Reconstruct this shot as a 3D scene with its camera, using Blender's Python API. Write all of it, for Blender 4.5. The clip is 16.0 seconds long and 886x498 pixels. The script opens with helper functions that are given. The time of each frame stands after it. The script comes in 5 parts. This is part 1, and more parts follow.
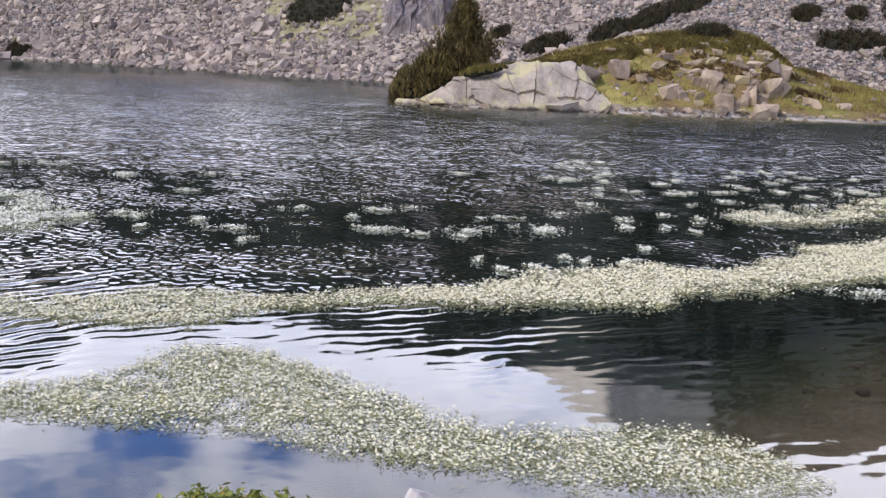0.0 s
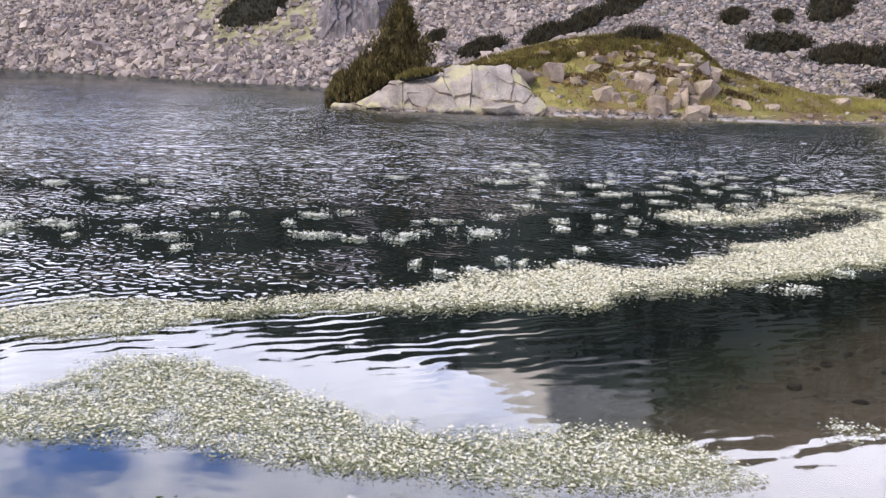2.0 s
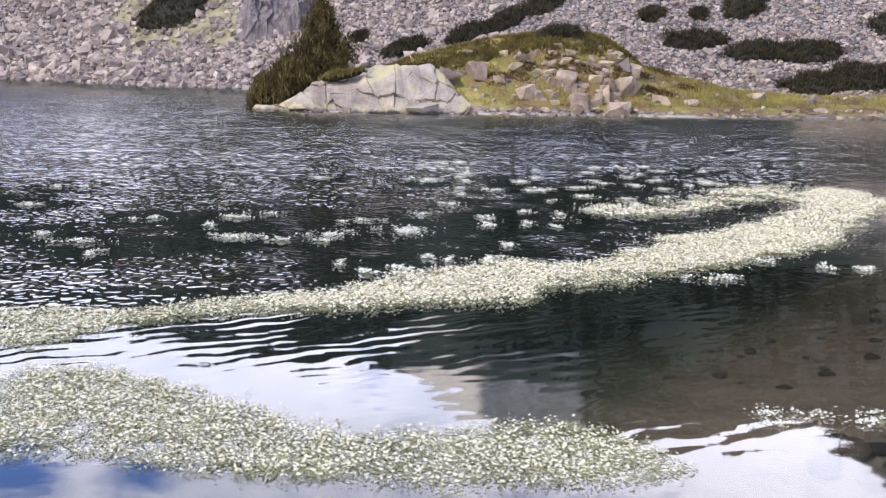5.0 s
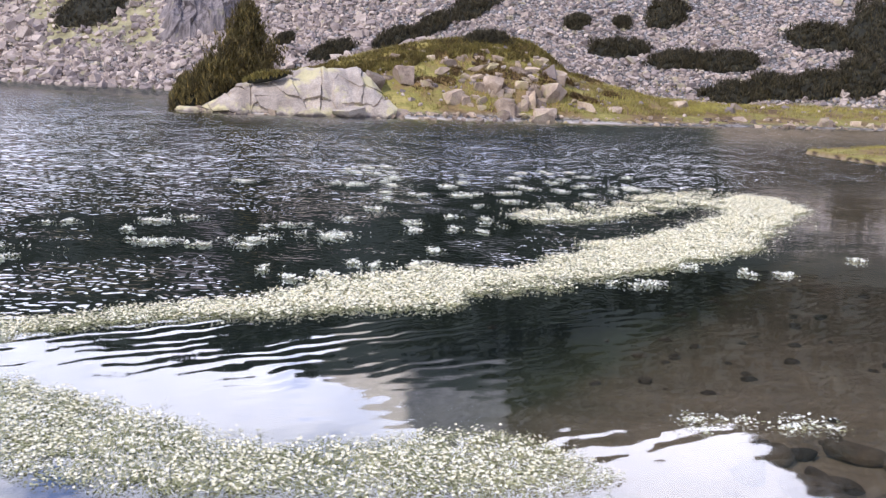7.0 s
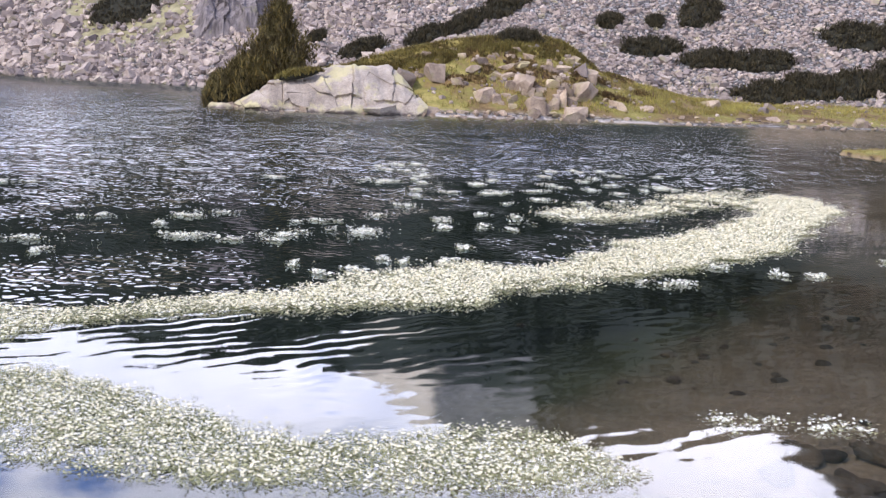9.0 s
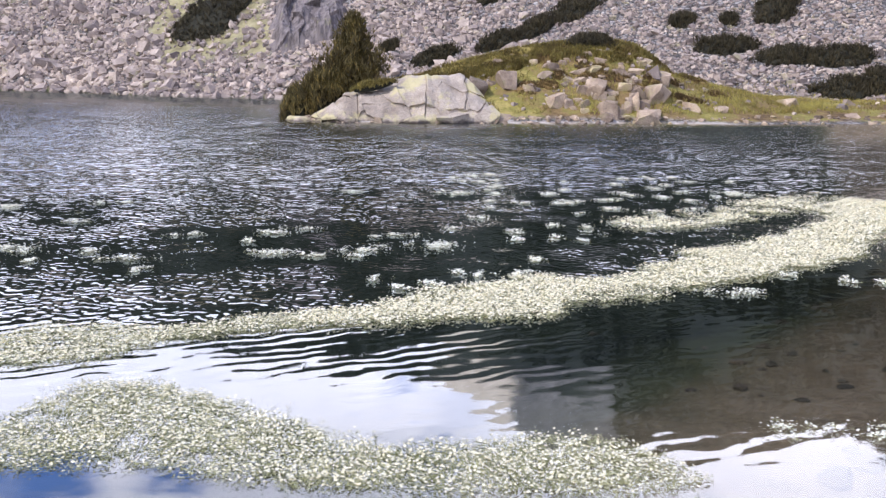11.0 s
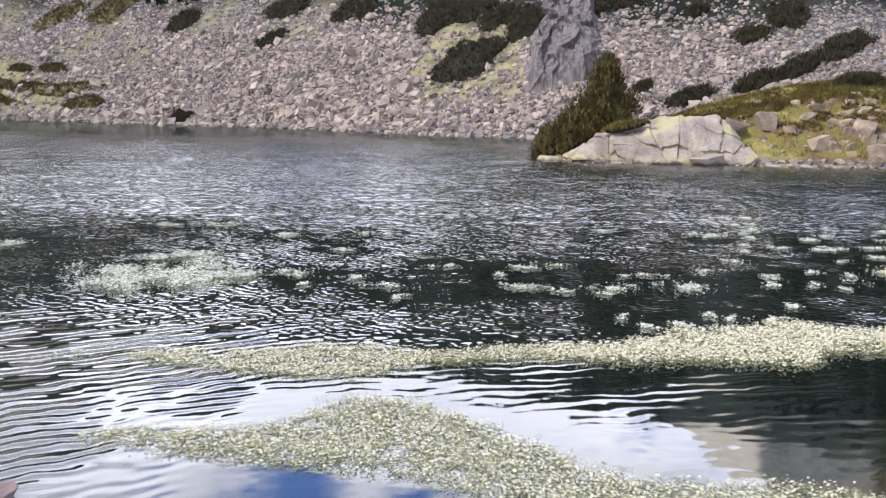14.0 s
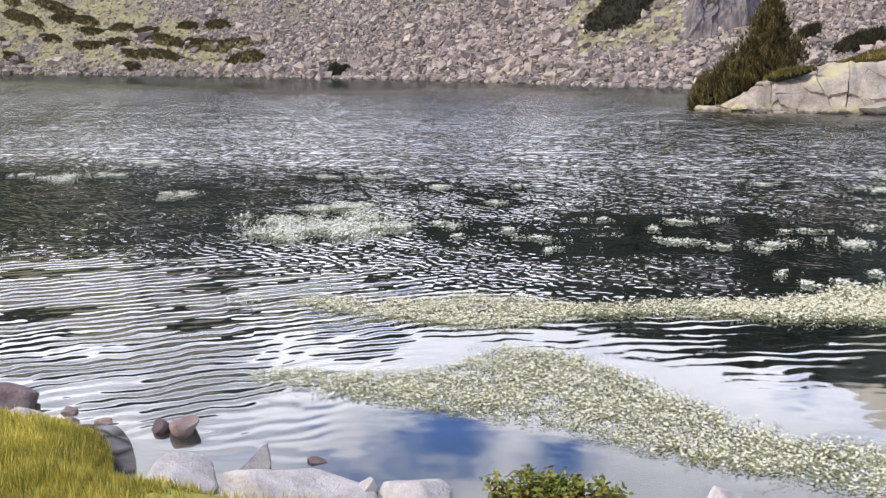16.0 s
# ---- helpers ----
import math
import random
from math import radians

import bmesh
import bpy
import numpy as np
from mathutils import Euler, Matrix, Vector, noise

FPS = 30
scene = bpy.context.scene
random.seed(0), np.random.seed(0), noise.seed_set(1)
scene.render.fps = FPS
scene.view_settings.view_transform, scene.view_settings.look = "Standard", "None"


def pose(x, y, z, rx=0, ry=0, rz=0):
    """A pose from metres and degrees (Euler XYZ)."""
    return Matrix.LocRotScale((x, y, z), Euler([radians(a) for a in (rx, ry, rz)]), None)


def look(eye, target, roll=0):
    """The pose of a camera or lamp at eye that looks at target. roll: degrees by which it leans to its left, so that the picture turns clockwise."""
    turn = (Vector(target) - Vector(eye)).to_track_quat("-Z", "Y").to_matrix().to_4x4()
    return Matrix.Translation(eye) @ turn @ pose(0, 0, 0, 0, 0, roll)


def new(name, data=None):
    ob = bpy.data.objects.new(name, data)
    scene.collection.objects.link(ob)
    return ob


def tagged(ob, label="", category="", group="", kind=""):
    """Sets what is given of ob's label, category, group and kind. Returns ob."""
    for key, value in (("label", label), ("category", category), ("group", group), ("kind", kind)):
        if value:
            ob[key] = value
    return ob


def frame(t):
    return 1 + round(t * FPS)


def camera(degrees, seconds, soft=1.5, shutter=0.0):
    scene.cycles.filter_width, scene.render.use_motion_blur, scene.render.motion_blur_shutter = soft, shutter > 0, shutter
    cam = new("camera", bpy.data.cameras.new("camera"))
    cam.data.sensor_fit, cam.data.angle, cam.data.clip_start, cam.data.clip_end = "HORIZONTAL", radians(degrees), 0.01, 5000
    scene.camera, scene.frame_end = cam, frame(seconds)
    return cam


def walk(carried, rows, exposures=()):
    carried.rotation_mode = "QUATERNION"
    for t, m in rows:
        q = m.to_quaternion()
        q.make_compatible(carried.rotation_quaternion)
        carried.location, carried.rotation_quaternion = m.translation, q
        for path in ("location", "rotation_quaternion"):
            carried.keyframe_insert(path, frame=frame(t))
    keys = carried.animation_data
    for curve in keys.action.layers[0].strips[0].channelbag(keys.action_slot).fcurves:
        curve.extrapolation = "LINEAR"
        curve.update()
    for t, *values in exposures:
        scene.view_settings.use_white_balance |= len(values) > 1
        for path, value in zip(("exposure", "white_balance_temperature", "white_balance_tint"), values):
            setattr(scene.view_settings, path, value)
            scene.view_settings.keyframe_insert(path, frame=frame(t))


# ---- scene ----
cam = camera(48.7, 16.0, soft=1.35)
PATH = [
    (0, (-0.004, 0.04, 2.197), (0.012, 2.001, 1.801), 2.2),
    (0.5, (0.006, 0.04, 2.196), (0.051, 2.001, 1.802), 2.0),
    (1, (0.016, 0.061, 2.198), (0.108, 2.023, 1.821), 2.3),
    (1.5, (0.015, 0.068, 2.191), (0.133, 2.026, 1.801), 2.4),
    (2, (0.021, 0.064, 2.194), (0.16, 2.022, 1.81), 1.9),
    (2.5, (0.025, 0.072, 2.184), (0.213, 2.028, 1.808), 1.9),
    (3, (0.021, 0.088, 2.172), (0.254, 2.039, 1.798), 1.9),
    (3.5, (0.039, 0.089, 2.177), (0.268, 2.04, 1.803), 1.5),
    (3.7, (0.03, 0.087, 2.176), (0.262, 2.038, 1.8), 1.6),
    (5.8, (0.09, 0.283, 2.118), (0.448, 2.214, 1.739), 1.7),
    (6, (0.085, 0.3, 2.124), (0.473, 2.224, 1.736), 2.3),
    (6.5, (0.094, 0.291, 2.12), (0.502, 2.214, 1.752), 2.3),
    (7, (0.095, 0.3, 2.124), (0.526, 2.218, 1.759), 2.2),
    (7.5, (0.081, 0.314, 2.112), (0.491, 2.232, 1.719), 2.4),
    (8, (0.099, 0.288, 2.116), (0.48, 2.213, 1.732), 2.0),
    (8.5, (0.093, 0.302, 2.117), (0.492, 2.224, 1.736), 2.4),
    (9, (0.091, 0.28, 2.114), (0.464, 2.21, 1.743), 2.5),
    (9.2, (0.069, 0.29, 2.129), (0.429, 2.222, 1.756), 2.6),
    (11.3, (0.017, -0.243, 2.326), (0.202, 1.715, 1.963), -0.2),
    (11.5, (0.001, -0.278, 2.313), (0.16, 1.684, 1.956), -0.7),
    (12, (-0.007, -0.309, 2.324), (0.07, 1.658, 1.972), -0.6),
    (12.5, (-0.032, -0.358, 2.304), (-0.08, 1.616, 1.985), -0.0),
    (13, (-0.034, -0.375, 2.334), (-0.166, 1.593, 2.007), -0.0),
    (13.5, (-0.032, -0.412, 2.337), (-0.249, 1.553, 2.03), -0.0),
    (14, (-0.042, -0.438, 2.332), (-0.317, 1.521, 2.038), 0.6),
    (14.5, (-0.049, -0.5, 2.349), (-0.402, 1.445, 2.042), 0.5),
    (15, (-0.05, -0.533, 2.355), (-0.488, 1.394, 2.045), -0.5),
    (15.5, (-0.043, -0.54, 2.37), (-0.552, 1.364, 2.029), -0.5),
    (16, (-0.043, -0.57, 2.367), (-0.613, 1.307, 1.975), -0.4),
]
EXPOSURES = [(0, -0.26, 6180, 17), (2, -0.13, 6160, 18.5), (3.5, -0.05, 6130, 18.5), (7, 0.08, 6050, 19), (9, 0.1, 6050, 19), (12.5, 0.05, 6130, 16), (16, -0.08, 6400, 13)]
walk(cam, [(t, look(eye, target, roll)) for t, eye, target, roll in PATH], EXPOSURES)


# ---- sky, sun and exposure ----
SUN_AZ, SUN_EL = -118.0, 50.0  # degrees to the right of straight ahead, and above the horizon
world = bpy.data.worlds.new("sky")
scene.world = world
world.use_nodes = True
wt = world.node_tree
wt.nodes.clear()


def wire(tree, kind, inputs=(), operation="", clamp=False, blend_type="", attribute_name="", feature=""):
    """A node with its settings and inputs; an input is a value or another node's socket."""
    n = tree.nodes.new(kind)
    if operation:
        n.operation = operation
    if clamp:
        n.use_clamp = True
    if blend_type:
        n.data_type, n.blend_type = "RGBA", blend_type
    if attribute_name:
        n.attribute_name = attribute_name
    if feature:
        n.feature = feature
    for key, value in dict(inputs).items():
        if isinstance(value, bpy.types.NodeSocket):
            tree.links.new(value, n.inputs[key])
        else:
            n.inputs[key].default_value = value
    return n


def ramp(tree, fac, stops, smooth=False):
    n = wire(tree, "ShaderNodeValToRGB", {"Fac": fac})
    n.color_ramp.interpolation = "EASE" if smooth else "LINEAR"
    while len(n.color_ramp.elements) < len(stops):
        n.color_ramp.elements.new(0.5)
    for e, (p, c) in zip(n.color_ramp.elements, stops):
        e.position, e.color = p, (*c, 1) if isinstance(c, tuple) else (c, c, c, 1)
    return n.outputs["Color"]


def blend(tree, fac, a, b, kind="MIX"):
    n = wire(tree, "ShaderNodeMix", {0: fac}, blend_type=kind)
    for slot, value in ((6, a), (7, b)):
        if isinstance(value, bpy.types.NodeSocket):
            tree.links.new(value, n.inputs[slot])
        else:
            n.inputs[slot].default_value = (*value, 1)
    return n.outputs[2]


def math_node(tree, op, a, b=0.0, clamp=False):
    return wire(tree, "ShaderNodeMath", {0: a, 1: b}, operation=op, clamp=clamp).outputs[0]


sky = wire(wt, "ShaderNodeTexSky")
sky.sky_type, sky.sun_disc = "NISHITA", False
sky.sun_elevation, sky.sun_rotation, sky.altitude = radians(SUN_EL), radians(SUN_AZ), 2200
sky.air_density, sky.dust_density, sky.ozone_density = 1.0, 0.3, 1.5
way = wire(wt, "ShaderNodeTexCoord").outputs["Generated"]
way = wire(wt, "ShaderNodeMapping", {"Vector": way, "Location": (0.0, 0.0, 0.0), "Scale": (1, 1, 1.8)}).outputs["Vector"]
cover = wire(wt, "ShaderNodeTexNoise", {"Vector": way, "Scale": 1.9, "Detail": 7.0, "Roughness": 0.55, "Distortion": 0.3}).outputs["Fac"]
grey = wire(wt, "ShaderNodeTexNoise", {"Vector": way, "Scale": 4.5, "Detail": 5.0}).outputs["Fac"]
clear = blend(wt, 1.0, sky.outputs["Color"], (0.20, 0.225, 0.29), "MULTIPLY")
white = ramp(wt, grey, [(0.3, (1.36, 1.38, 1.52)), (0.7, (2.02, 1.99, 2.08))], True)


def gap(az, el, wide):
    """1 in the middle of an opening in the clouds, 0 outside."""
    d = Vector((math.sin(radians(az)) * math.cos(radians(el)), math.cos(radians(az)) * math.cos(radians(el)), math.sin(radians(el))))
    off = wire(wt, "ShaderNodeVectorMath", {0: wire(wt, "ShaderNodeTexCoord").outputs["Generated"], 1: d}, operation="SUBTRACT").outputs[0]
    off = wire(wt, "ShaderNodeVectorMath", {0: off, 1: (1, 1, 2.0)}, operation="MULTIPLY").outputs[0]
    far = wire(wt, "ShaderNodeVectorMath", {0: off}, operation="LENGTH").outputs["Value"]
    return math_node(wt, "SUBTRACT", 1.0, math_node(wt, "DIVIDE", far, wide), True)


openings = math_node(wt, "ADD", math_node(wt, "ADD", math_node(wt, "MULTIPLY", gap(-15.0, 24.5, 0.2), 0.4), gap(39, 25.0, 0.12)), math_node(wt, "ADD", gap(-16.4, 21.8, 0.11), gap(-9.4, 23.2, 0.06)))
lift = wire(wt, "ShaderNodeSeparateXYZ", {0: wire(wt, "ShaderNodeTexCoord").outputs["Generated"]}).outputs["Z"]
cover = math_node(wt, "ADD", cover, math_node(wt, "MULTIPLY", math_node(wt, "SUBTRACT", 0.36, lift), 0.34))  # clouds crowd towards the horizon
wisps = wire(wt, "ShaderNodeTexNoise", {"Vector": way, "Scale": 13.0, "Detail": 5.0, "Roughness": 0.6, "Distortion": 0.6}).outputs["Fac"]
cover = math_node(wt, "ADD", cover, math_node(wt, "MULTIPLY", math_node(wt, "SUBTRACT", wisps, 0.5), 0.32))
cover = math_node(wt, "SUBTRACT", math_node(wt, "ADD", cover, 0.05), math_node(wt, "MULTIPLY", openings, 0.25))
white = blend(wt, math_node(wt, "MULTIPLY", gap(27, 25, 0.5), 1.2, True), white, (2.35, 2.3, 2.4))  # a sunlit bank of cloud
shown = blend(wt, ramp(wt, cover, [(0.38, 0.0), (0.56, 1.0)], True), clear, white)
back = wire(wt, "ShaderNodeBackground", {"Color": shown, "Strength": 1.0})
wt.links.new(back.outputs[0], wire(wt, "ShaderNodeOutputWorld").inputs[0])

sun = new("sun", bpy.data.lights.new("sun", "SUN"))
sun.data.energy, sun.data.angle, sun.data.color = 3.0, radians(0.6), (1.0, 0.92, 0.78)
aim = Vector((math.sin(radians(SUN_AZ)) * math.cos(radians(SUN_EL)), math.cos(radians(SUN_AZ)) * math.cos(radians(SUN_EL)), math.sin(radians(SUN_EL))))
sun.matrix_world = look(aim * 100, (0, 0, 0))


# ---- materials ----
def material(name, roughness=0.8):
    m = bpy.data.materials.new(name)
    m.use_nodes = True
    t = m.node_tree
    p = t.nodes["Principled BSDF"]
    p.inputs["Roughness"].default_value = roughness
    p.inputs["Specular IOR Level"].default_value = 0.25
    return m, t, p


def place(t):
    return wire(t, "ShaderNodeNewGeometry").outputs["Position"]


def tex(t, scale, detail=4.0, rough=0.55, vector=None, stretch=None, out="Fac"):
    vector = vector or place(t)
    if stretch:
        vector = wire(t, "ShaderNodeVectorMath", {0: vector, 1: stretch}, operation="MULTIPLY").outputs[0]
    return wire(t, "ShaderNodeTexNoise", {"Vector": vector, "Scale": scale, "Detail": detail, "Roughness": rough}).outputs[out]


def relief(t, p, height_socket, strength, distance):
    b = wire(t, "ShaderNodeBump", {"Strength": strength, "Distance": distance, "Height": height_socket})
    t.links.new(b.outputs[0], p.inputs["Normal"])


def attribute(t, name):
    return wire(t, "ShaderNodeAttribute", attribute_name=name).outputs["Fac"]


def granite(name, dark, light, lichen, lichen_from, grain, per_island=True, streak=None, wet=False):
    """Weathered granite: speckled, stained, with lichen; each stone has its own tone."""
    m, t, p = material(name, 0.85)
    stain = ramp(t, tex(t, 1.1 * grain, 6, 0.6, stretch=streak), [(0.3, dark), (0.62, light)])
    speck = ramp(t, tex(t, 26 * grain, 3, 0.7), [(0.32, (0.62, 0.62, 0.62)), (0.6, (1.08, 1.06, 1.04))])
    colour = blend(t, 0.8, stain, speck, "MULTIPLY")
    mask = ramp(t, tex(t, 0.9 * grain, 5, 0.65), [(lichen_from, 0.0), (lichen_from + 0.09, 1.0)])
    colour = blend(t, math_node(t, "MULTIPLY", mask, 0.7), colour, lichen)
    geo = wire(t, "ShaderNodeNewGeometry")
    own = math_node(t, "FRACT", math_node(t, "ADD", geo.outputs["Random Per Island"], wire(t, "ShaderNodeObjectInfo").outputs["Random"]))
    tone = ramp(t, own, [(0.0, (0.42, 0.41, 0.43)), (0.3, (0.74, 0.71, 0.71)), (0.65, (0.96, 0.93, 0.89)), (1.0, (1.25, 1.21, 1.12))])
    if per_island:
        colour = blend(t, 1.0, colour, tone, "MULTIPLY")
    if wet:  # the dark band that the lake leaves on rock at its edge
        level = math_node(t, "ADD", wire(t, "ShaderNodeSeparateXYZ", {0: place(t)}).outputs["Z"], math_node(t, "MULTIPLY", tex(t, 2.5, 4, 0.6), 0.5))
        colour = blend(t, ramp(t, level, [(0.27, 0.85), (0.42, 0.0)]), colour, (0.07, 0.052, 0.046))
    crack = ramp(t, wire(t, "ShaderNodeTexVoronoi", {"Vector": place(t), "Scale": 0.75 * grain}, feature="DISTANCE_TO_EDGE").outputs["Distance"], [(0.0, 0.0), (0.035, 1.0)])
    rough = math_node(t, "ADD", tex(t, 7 * grain, 6, 0.65), math_node(t, "MULTIPLY", crack, 0.25 if grain < 5 else 0.06))
    relief(t, p, rough, 0.55, 0.06)
    t.links.new(colour, p.inputs["Base Color"])
    return m


SCREE = granite("scree_granite", (0.31, 0.27, 0.246), (0.545, 0.478, 0.428), (0.36, 0.35, 0.20), 0.58, 1.0)
SLAB = granite("slab_granite", (0.25, 0.21, 0.17), (0.53, 0.465, 0.385), (0.56, 0.51, 0.25), 0.485, 0.8, False, None, True)
CRAG = granite("crag_granite", (0.075, 0.064, 0.063), (0.27, 0.24, 0.232), (0.26, 0.24, 0.15), 0.6, 1.3, False, (2.4, 2.4, 0.22))
BOULDER = granite("boulder_granite", (0.21, 0.16, 0.122), (0.56, 0.465, 0.36), (0.38, 0.34, 0.18), 0.52, 1.3, True)
SHORE = granite("shore_stone", (0.48, 0.44, 0.42), (0.76, 0.72, 0.68), (0.5, 0.48, 0.36), 0.62, 6.0, False)
RED = granite("reddish_wet_stone", (0.20, 0.155, 0.15), (0.46, 0.37, 0.35), (0.3, 0.26, 0.22), 0.66, 7.0)
SUNK = granite("sunken_stone", (0.10, 0.078, 0.055), (0.22, 0.17, 0.12), (0.14, 0.12, 0.07), 0.6, 5.0)


def foliage(name, low, high, tips=None, scale=2.0, roughness=0.75):
    """Needles or leaves: tone shifts over the plant and from shoot to shoot."""
    m, t, p = material(name, roughness)
    colour = ramp(t, tex(t, scale, 4), [(0.33, low), (0.66, high)])
    tone = ramp(t, wire(t, "ShaderNodeNewGeometry").outputs["Random Per Island"], [(0.0, (0.55, 0.55, 0.55)), (0.8, (1.1, 1.1, 1.05)), (1.0, tips or (1.5, 1.35, 1.0))])
    t.links.new(blend(t, 1.0, colour, tone, "MULTIPLY"), p.inputs["Base Color"])
    return m


PINE = foliage("pine_needles", (0.075, 0.06, 0.028), (0.20, 0.165, 0.065), (2.2, 1.9, 1.2), 1.1)
MUGO = foliage("dwarf_pine_needles", (0.052, 0.046, 0.031), (0.108, 0.095, 0.057))
HEDGE = foliage("olive_shrub_shoots", (0.085, 0.07, 0.035), (0.19, 0.16, 0.075))
JUNIPER = foliage("juniper_sprays", (0.13, 0.098, 0.034), (0.27, 0.23, 0.07), None, 1.3)
FOREST = foliage("far_dwarf_pine", (0.013, 0.018, 0.011), (0.030, 0.037, 0.022))
# near-black, painted for the shade between shoots
THICKET_SHADE = foliage("thicket_shade", (0.012, 0.013, 0.009), (0.024, 0.024, 0.015))
HEATHER = foliage("heather_sprays", (0.105, 0.068, 0.032), (0.22, 0.155, 0.065), None, 1.5)
MEADOW = foliage("meadow_blades", (0.235, 0.185, 0.07), (0.46, 0.415, 0.12), (1.35, 1.22, 0.9), 0.8)
TURF = foliage("bank_grass_blades", (0.40, 0.36, 0.065), (0.80, 0.71, 0.18), (1.5, 1.3, 0.9), 3.0)
BERRY = foliage("bilberry_leaves", (0.13, 0.18, 0.03), (0.32, 0.33, 0.07), (1.6, 0.85, 0.6), 9.0, 0.5)
WEED = foliage("crowfoot_leaves", (0.31, 0.325, 0.16), (0.50, 0.50, 0.28), (1.3, 1.3, 1.1), 3.0, 0.5)
BARK = granite("pine_bark", (0.05, 0.035, 0.025), (0.13, 0.095, 0.07), (0.1, 0.09, 0.06), 0.7, 8.0, False)

PETAL, t, p = material("white_petals", 0.6)
t.links.new(ramp(t, wire(t, "ShaderNodeNewGeometry").outputs["Random Per Island"], [(0.0, (0.76, 0.70, 0.44)), (0.4, (0.93, 0.895, 0.66)), (1.0, (0.96, 0.945, 0.81))]), p.inputs["Base Color"])
PALE, t, p = material("cool_white_petals", 0.6)
t.links.new(ramp(t, wire(t, "ShaderNodeNewGeometry").outputs["Random Per Island"], [(0.0, (0.66, 0.70, 0.56)), (0.4, (0.86, 0.88, 0.76)), (1.0, (0.94, 0.95, 0.88))]), p.inputs["Base Color"])
HEART, t, p = material("yellow_flower_centre", 0.6)
t.links.new(ramp(t, tex(t, 30), [(0.3, (0.65, 0.45, 0.04)), (0.7, (0.75, 0.58, 0.10))]), p.inputs["Base Color"])

# the ground: gravel, meadow, heath, bare cliff and the bed of the lake, by where the land lies
GROUND, t, p = material("mountain_ground", 0.95)
gravel = ramp(t, tex(t, 1.7, 8, 0.7), [(0.32, (0.16, 0.15, 0.145)), (0.62, (0.40, 0.38, 0.36))])
rocks = wire(t, "ShaderNodeTexVoronoi", {"Vector": place(t), "Scale": 3.2})
gravel = blend(t, 0.85, gravel, ramp(t, wire(t, "ShaderNodeSeparateColor", {0: rocks.outputs["Color"]}).outputs[0], [(0.0, 0.25), (0.5, 0.8), (1.0, 1.25)]), "MULTIPLY")
# dark cell edges paint the shade in gaps between stones
cleft_shade = wire(t, "ShaderNodeTexVoronoi", {"Vector": place(t), "Scale": 3.2}, feature="DISTANCE_TO_EDGE").outputs["Distance"]
gravel = blend(t, 1.0, gravel, ramp(t, cleft_shade, [(0.0, 0.12), (0.16, 1.0)]), "MULTIPLY")
turf = ramp(t, tex(t, 0.55, 6, 0.65), [(0.34, (0.12, 0.08, 0.045)), (0.44, (0.26, 0.185, 0.085)), (0.54, (0.25, 0.23, 0.065)), (0.68, (0.45, 0.375, 0.14))])
turf = blend(t, 0.7, turf, ramp(t, tex(t, 9, 5, 0.7), [(0.3, (0.55, 0.55, 0.5)), (0.65, (1.15, 1.12, 1.0))]), "MULTIPLY")
heath = ramp(t, tex(t, 0.22, 7, 0.65), [(0.38, (0.009, 0.012, 0.008)), (0.56, (0.017, 0.022, 0.014)), (0.74, (0.033, 0.038, 0.027))])
# one cliff in two colours: pale for its sunlit face, grey for the shaded
cliff = ramp(t, tex(t, 0.35, 7, 0.65, stretch=(1.5, 1.5, 0.3)), [(0.3, (0.46, 0.40, 0.30)), (0.62, (0.76, 0.68, 0.53))])
shaded_cliff = ramp(t, tex(t, 0.4, 7, 0.7, stretch=(2.0, 2.0, 0.2)), [(0.36, (0.06, 0.06, 0.06)), (0.62, (0.24, 0.23, 0.21))])
silt = ramp(t, tex(t, 1.3, 6, 0.6), [(0.3, (0.27, 0.205, 0.13)), (0.65, (0.48, 0.375, 0.26))])
silt = blend(t, 0.6, silt, ramp(t, tex(t, 14, 4, 0.7), [(0.3, (0.6, 0.58, 0.55)), (0.6, (1.1, 1.08, 1.05))]), "MULTIPLY")
# dark greens of weed, deepened to stand in for dimming by deep water
dim_pondweed = ramp(t, tex(t, 1.0, 5), [(0.3, (0.006, 0.013, 0.006)), (0.7, (0.018, 0.030, 0.014))])
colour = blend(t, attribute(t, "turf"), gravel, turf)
moor = ramp(t, tex(t, 0.8, 6, 0.7), [(0.32, (0.15, 0.13, 0.075)), (0.52, (0.31, 0.285, 0.15)), (0.7, (0.44, 0.40, 0.24))])
colour = blend(t, attribute(t, "moor"), colour, moor)
earth = ramp(t, tex(t, 6, 5), [(0.3, (0.025, 0.017, 0.012)), (0.7, (0.075, 0.05, 0.035))])
colour = blend(t, attribute(t, "earth"), colour, earth)
lush = ramp(t, tex(t, 6, 6, 0.65), [(0.32, (0.19, 0.20, 0.04)), (0.66, (0.45, 0.45, 0.10))])
colour = blend(t, attribute(t, "lush"), colour, lush)
colour = blend(t, attribute(t, "heath"), colour, heath)
colour = blend(t, attribute(t, "cliff"), colour, cliff)
colour = blend(t, attribute(t, "shaded_cliff"), colour, shaded_cliff)
strand = ramp(t, tex(t, 5, 6, 0.7), [(0.3, (0.42, 0.37, 0.32)), (0.65, (0.66, 0.60, 0.53))])
colour = blend(t, attribute(t, "strand"), colour, strand)
colour = blend(t, attribute(t, "bed"), colour, silt)
# olive step from silt towards the dimmed weed bed
dim_algae = ramp(t, tex(t, 1.6, 5), [(0.3, (0.058, 0.068, 0.026)), (0.7, (0.125, 0.13, 0.055))])
bed_dim = attribute(t, "weed_dim")
colour = blend(t, math_node(t, "MULTIPLY", bed_dim, 2.5, True), colour, dim_algae)
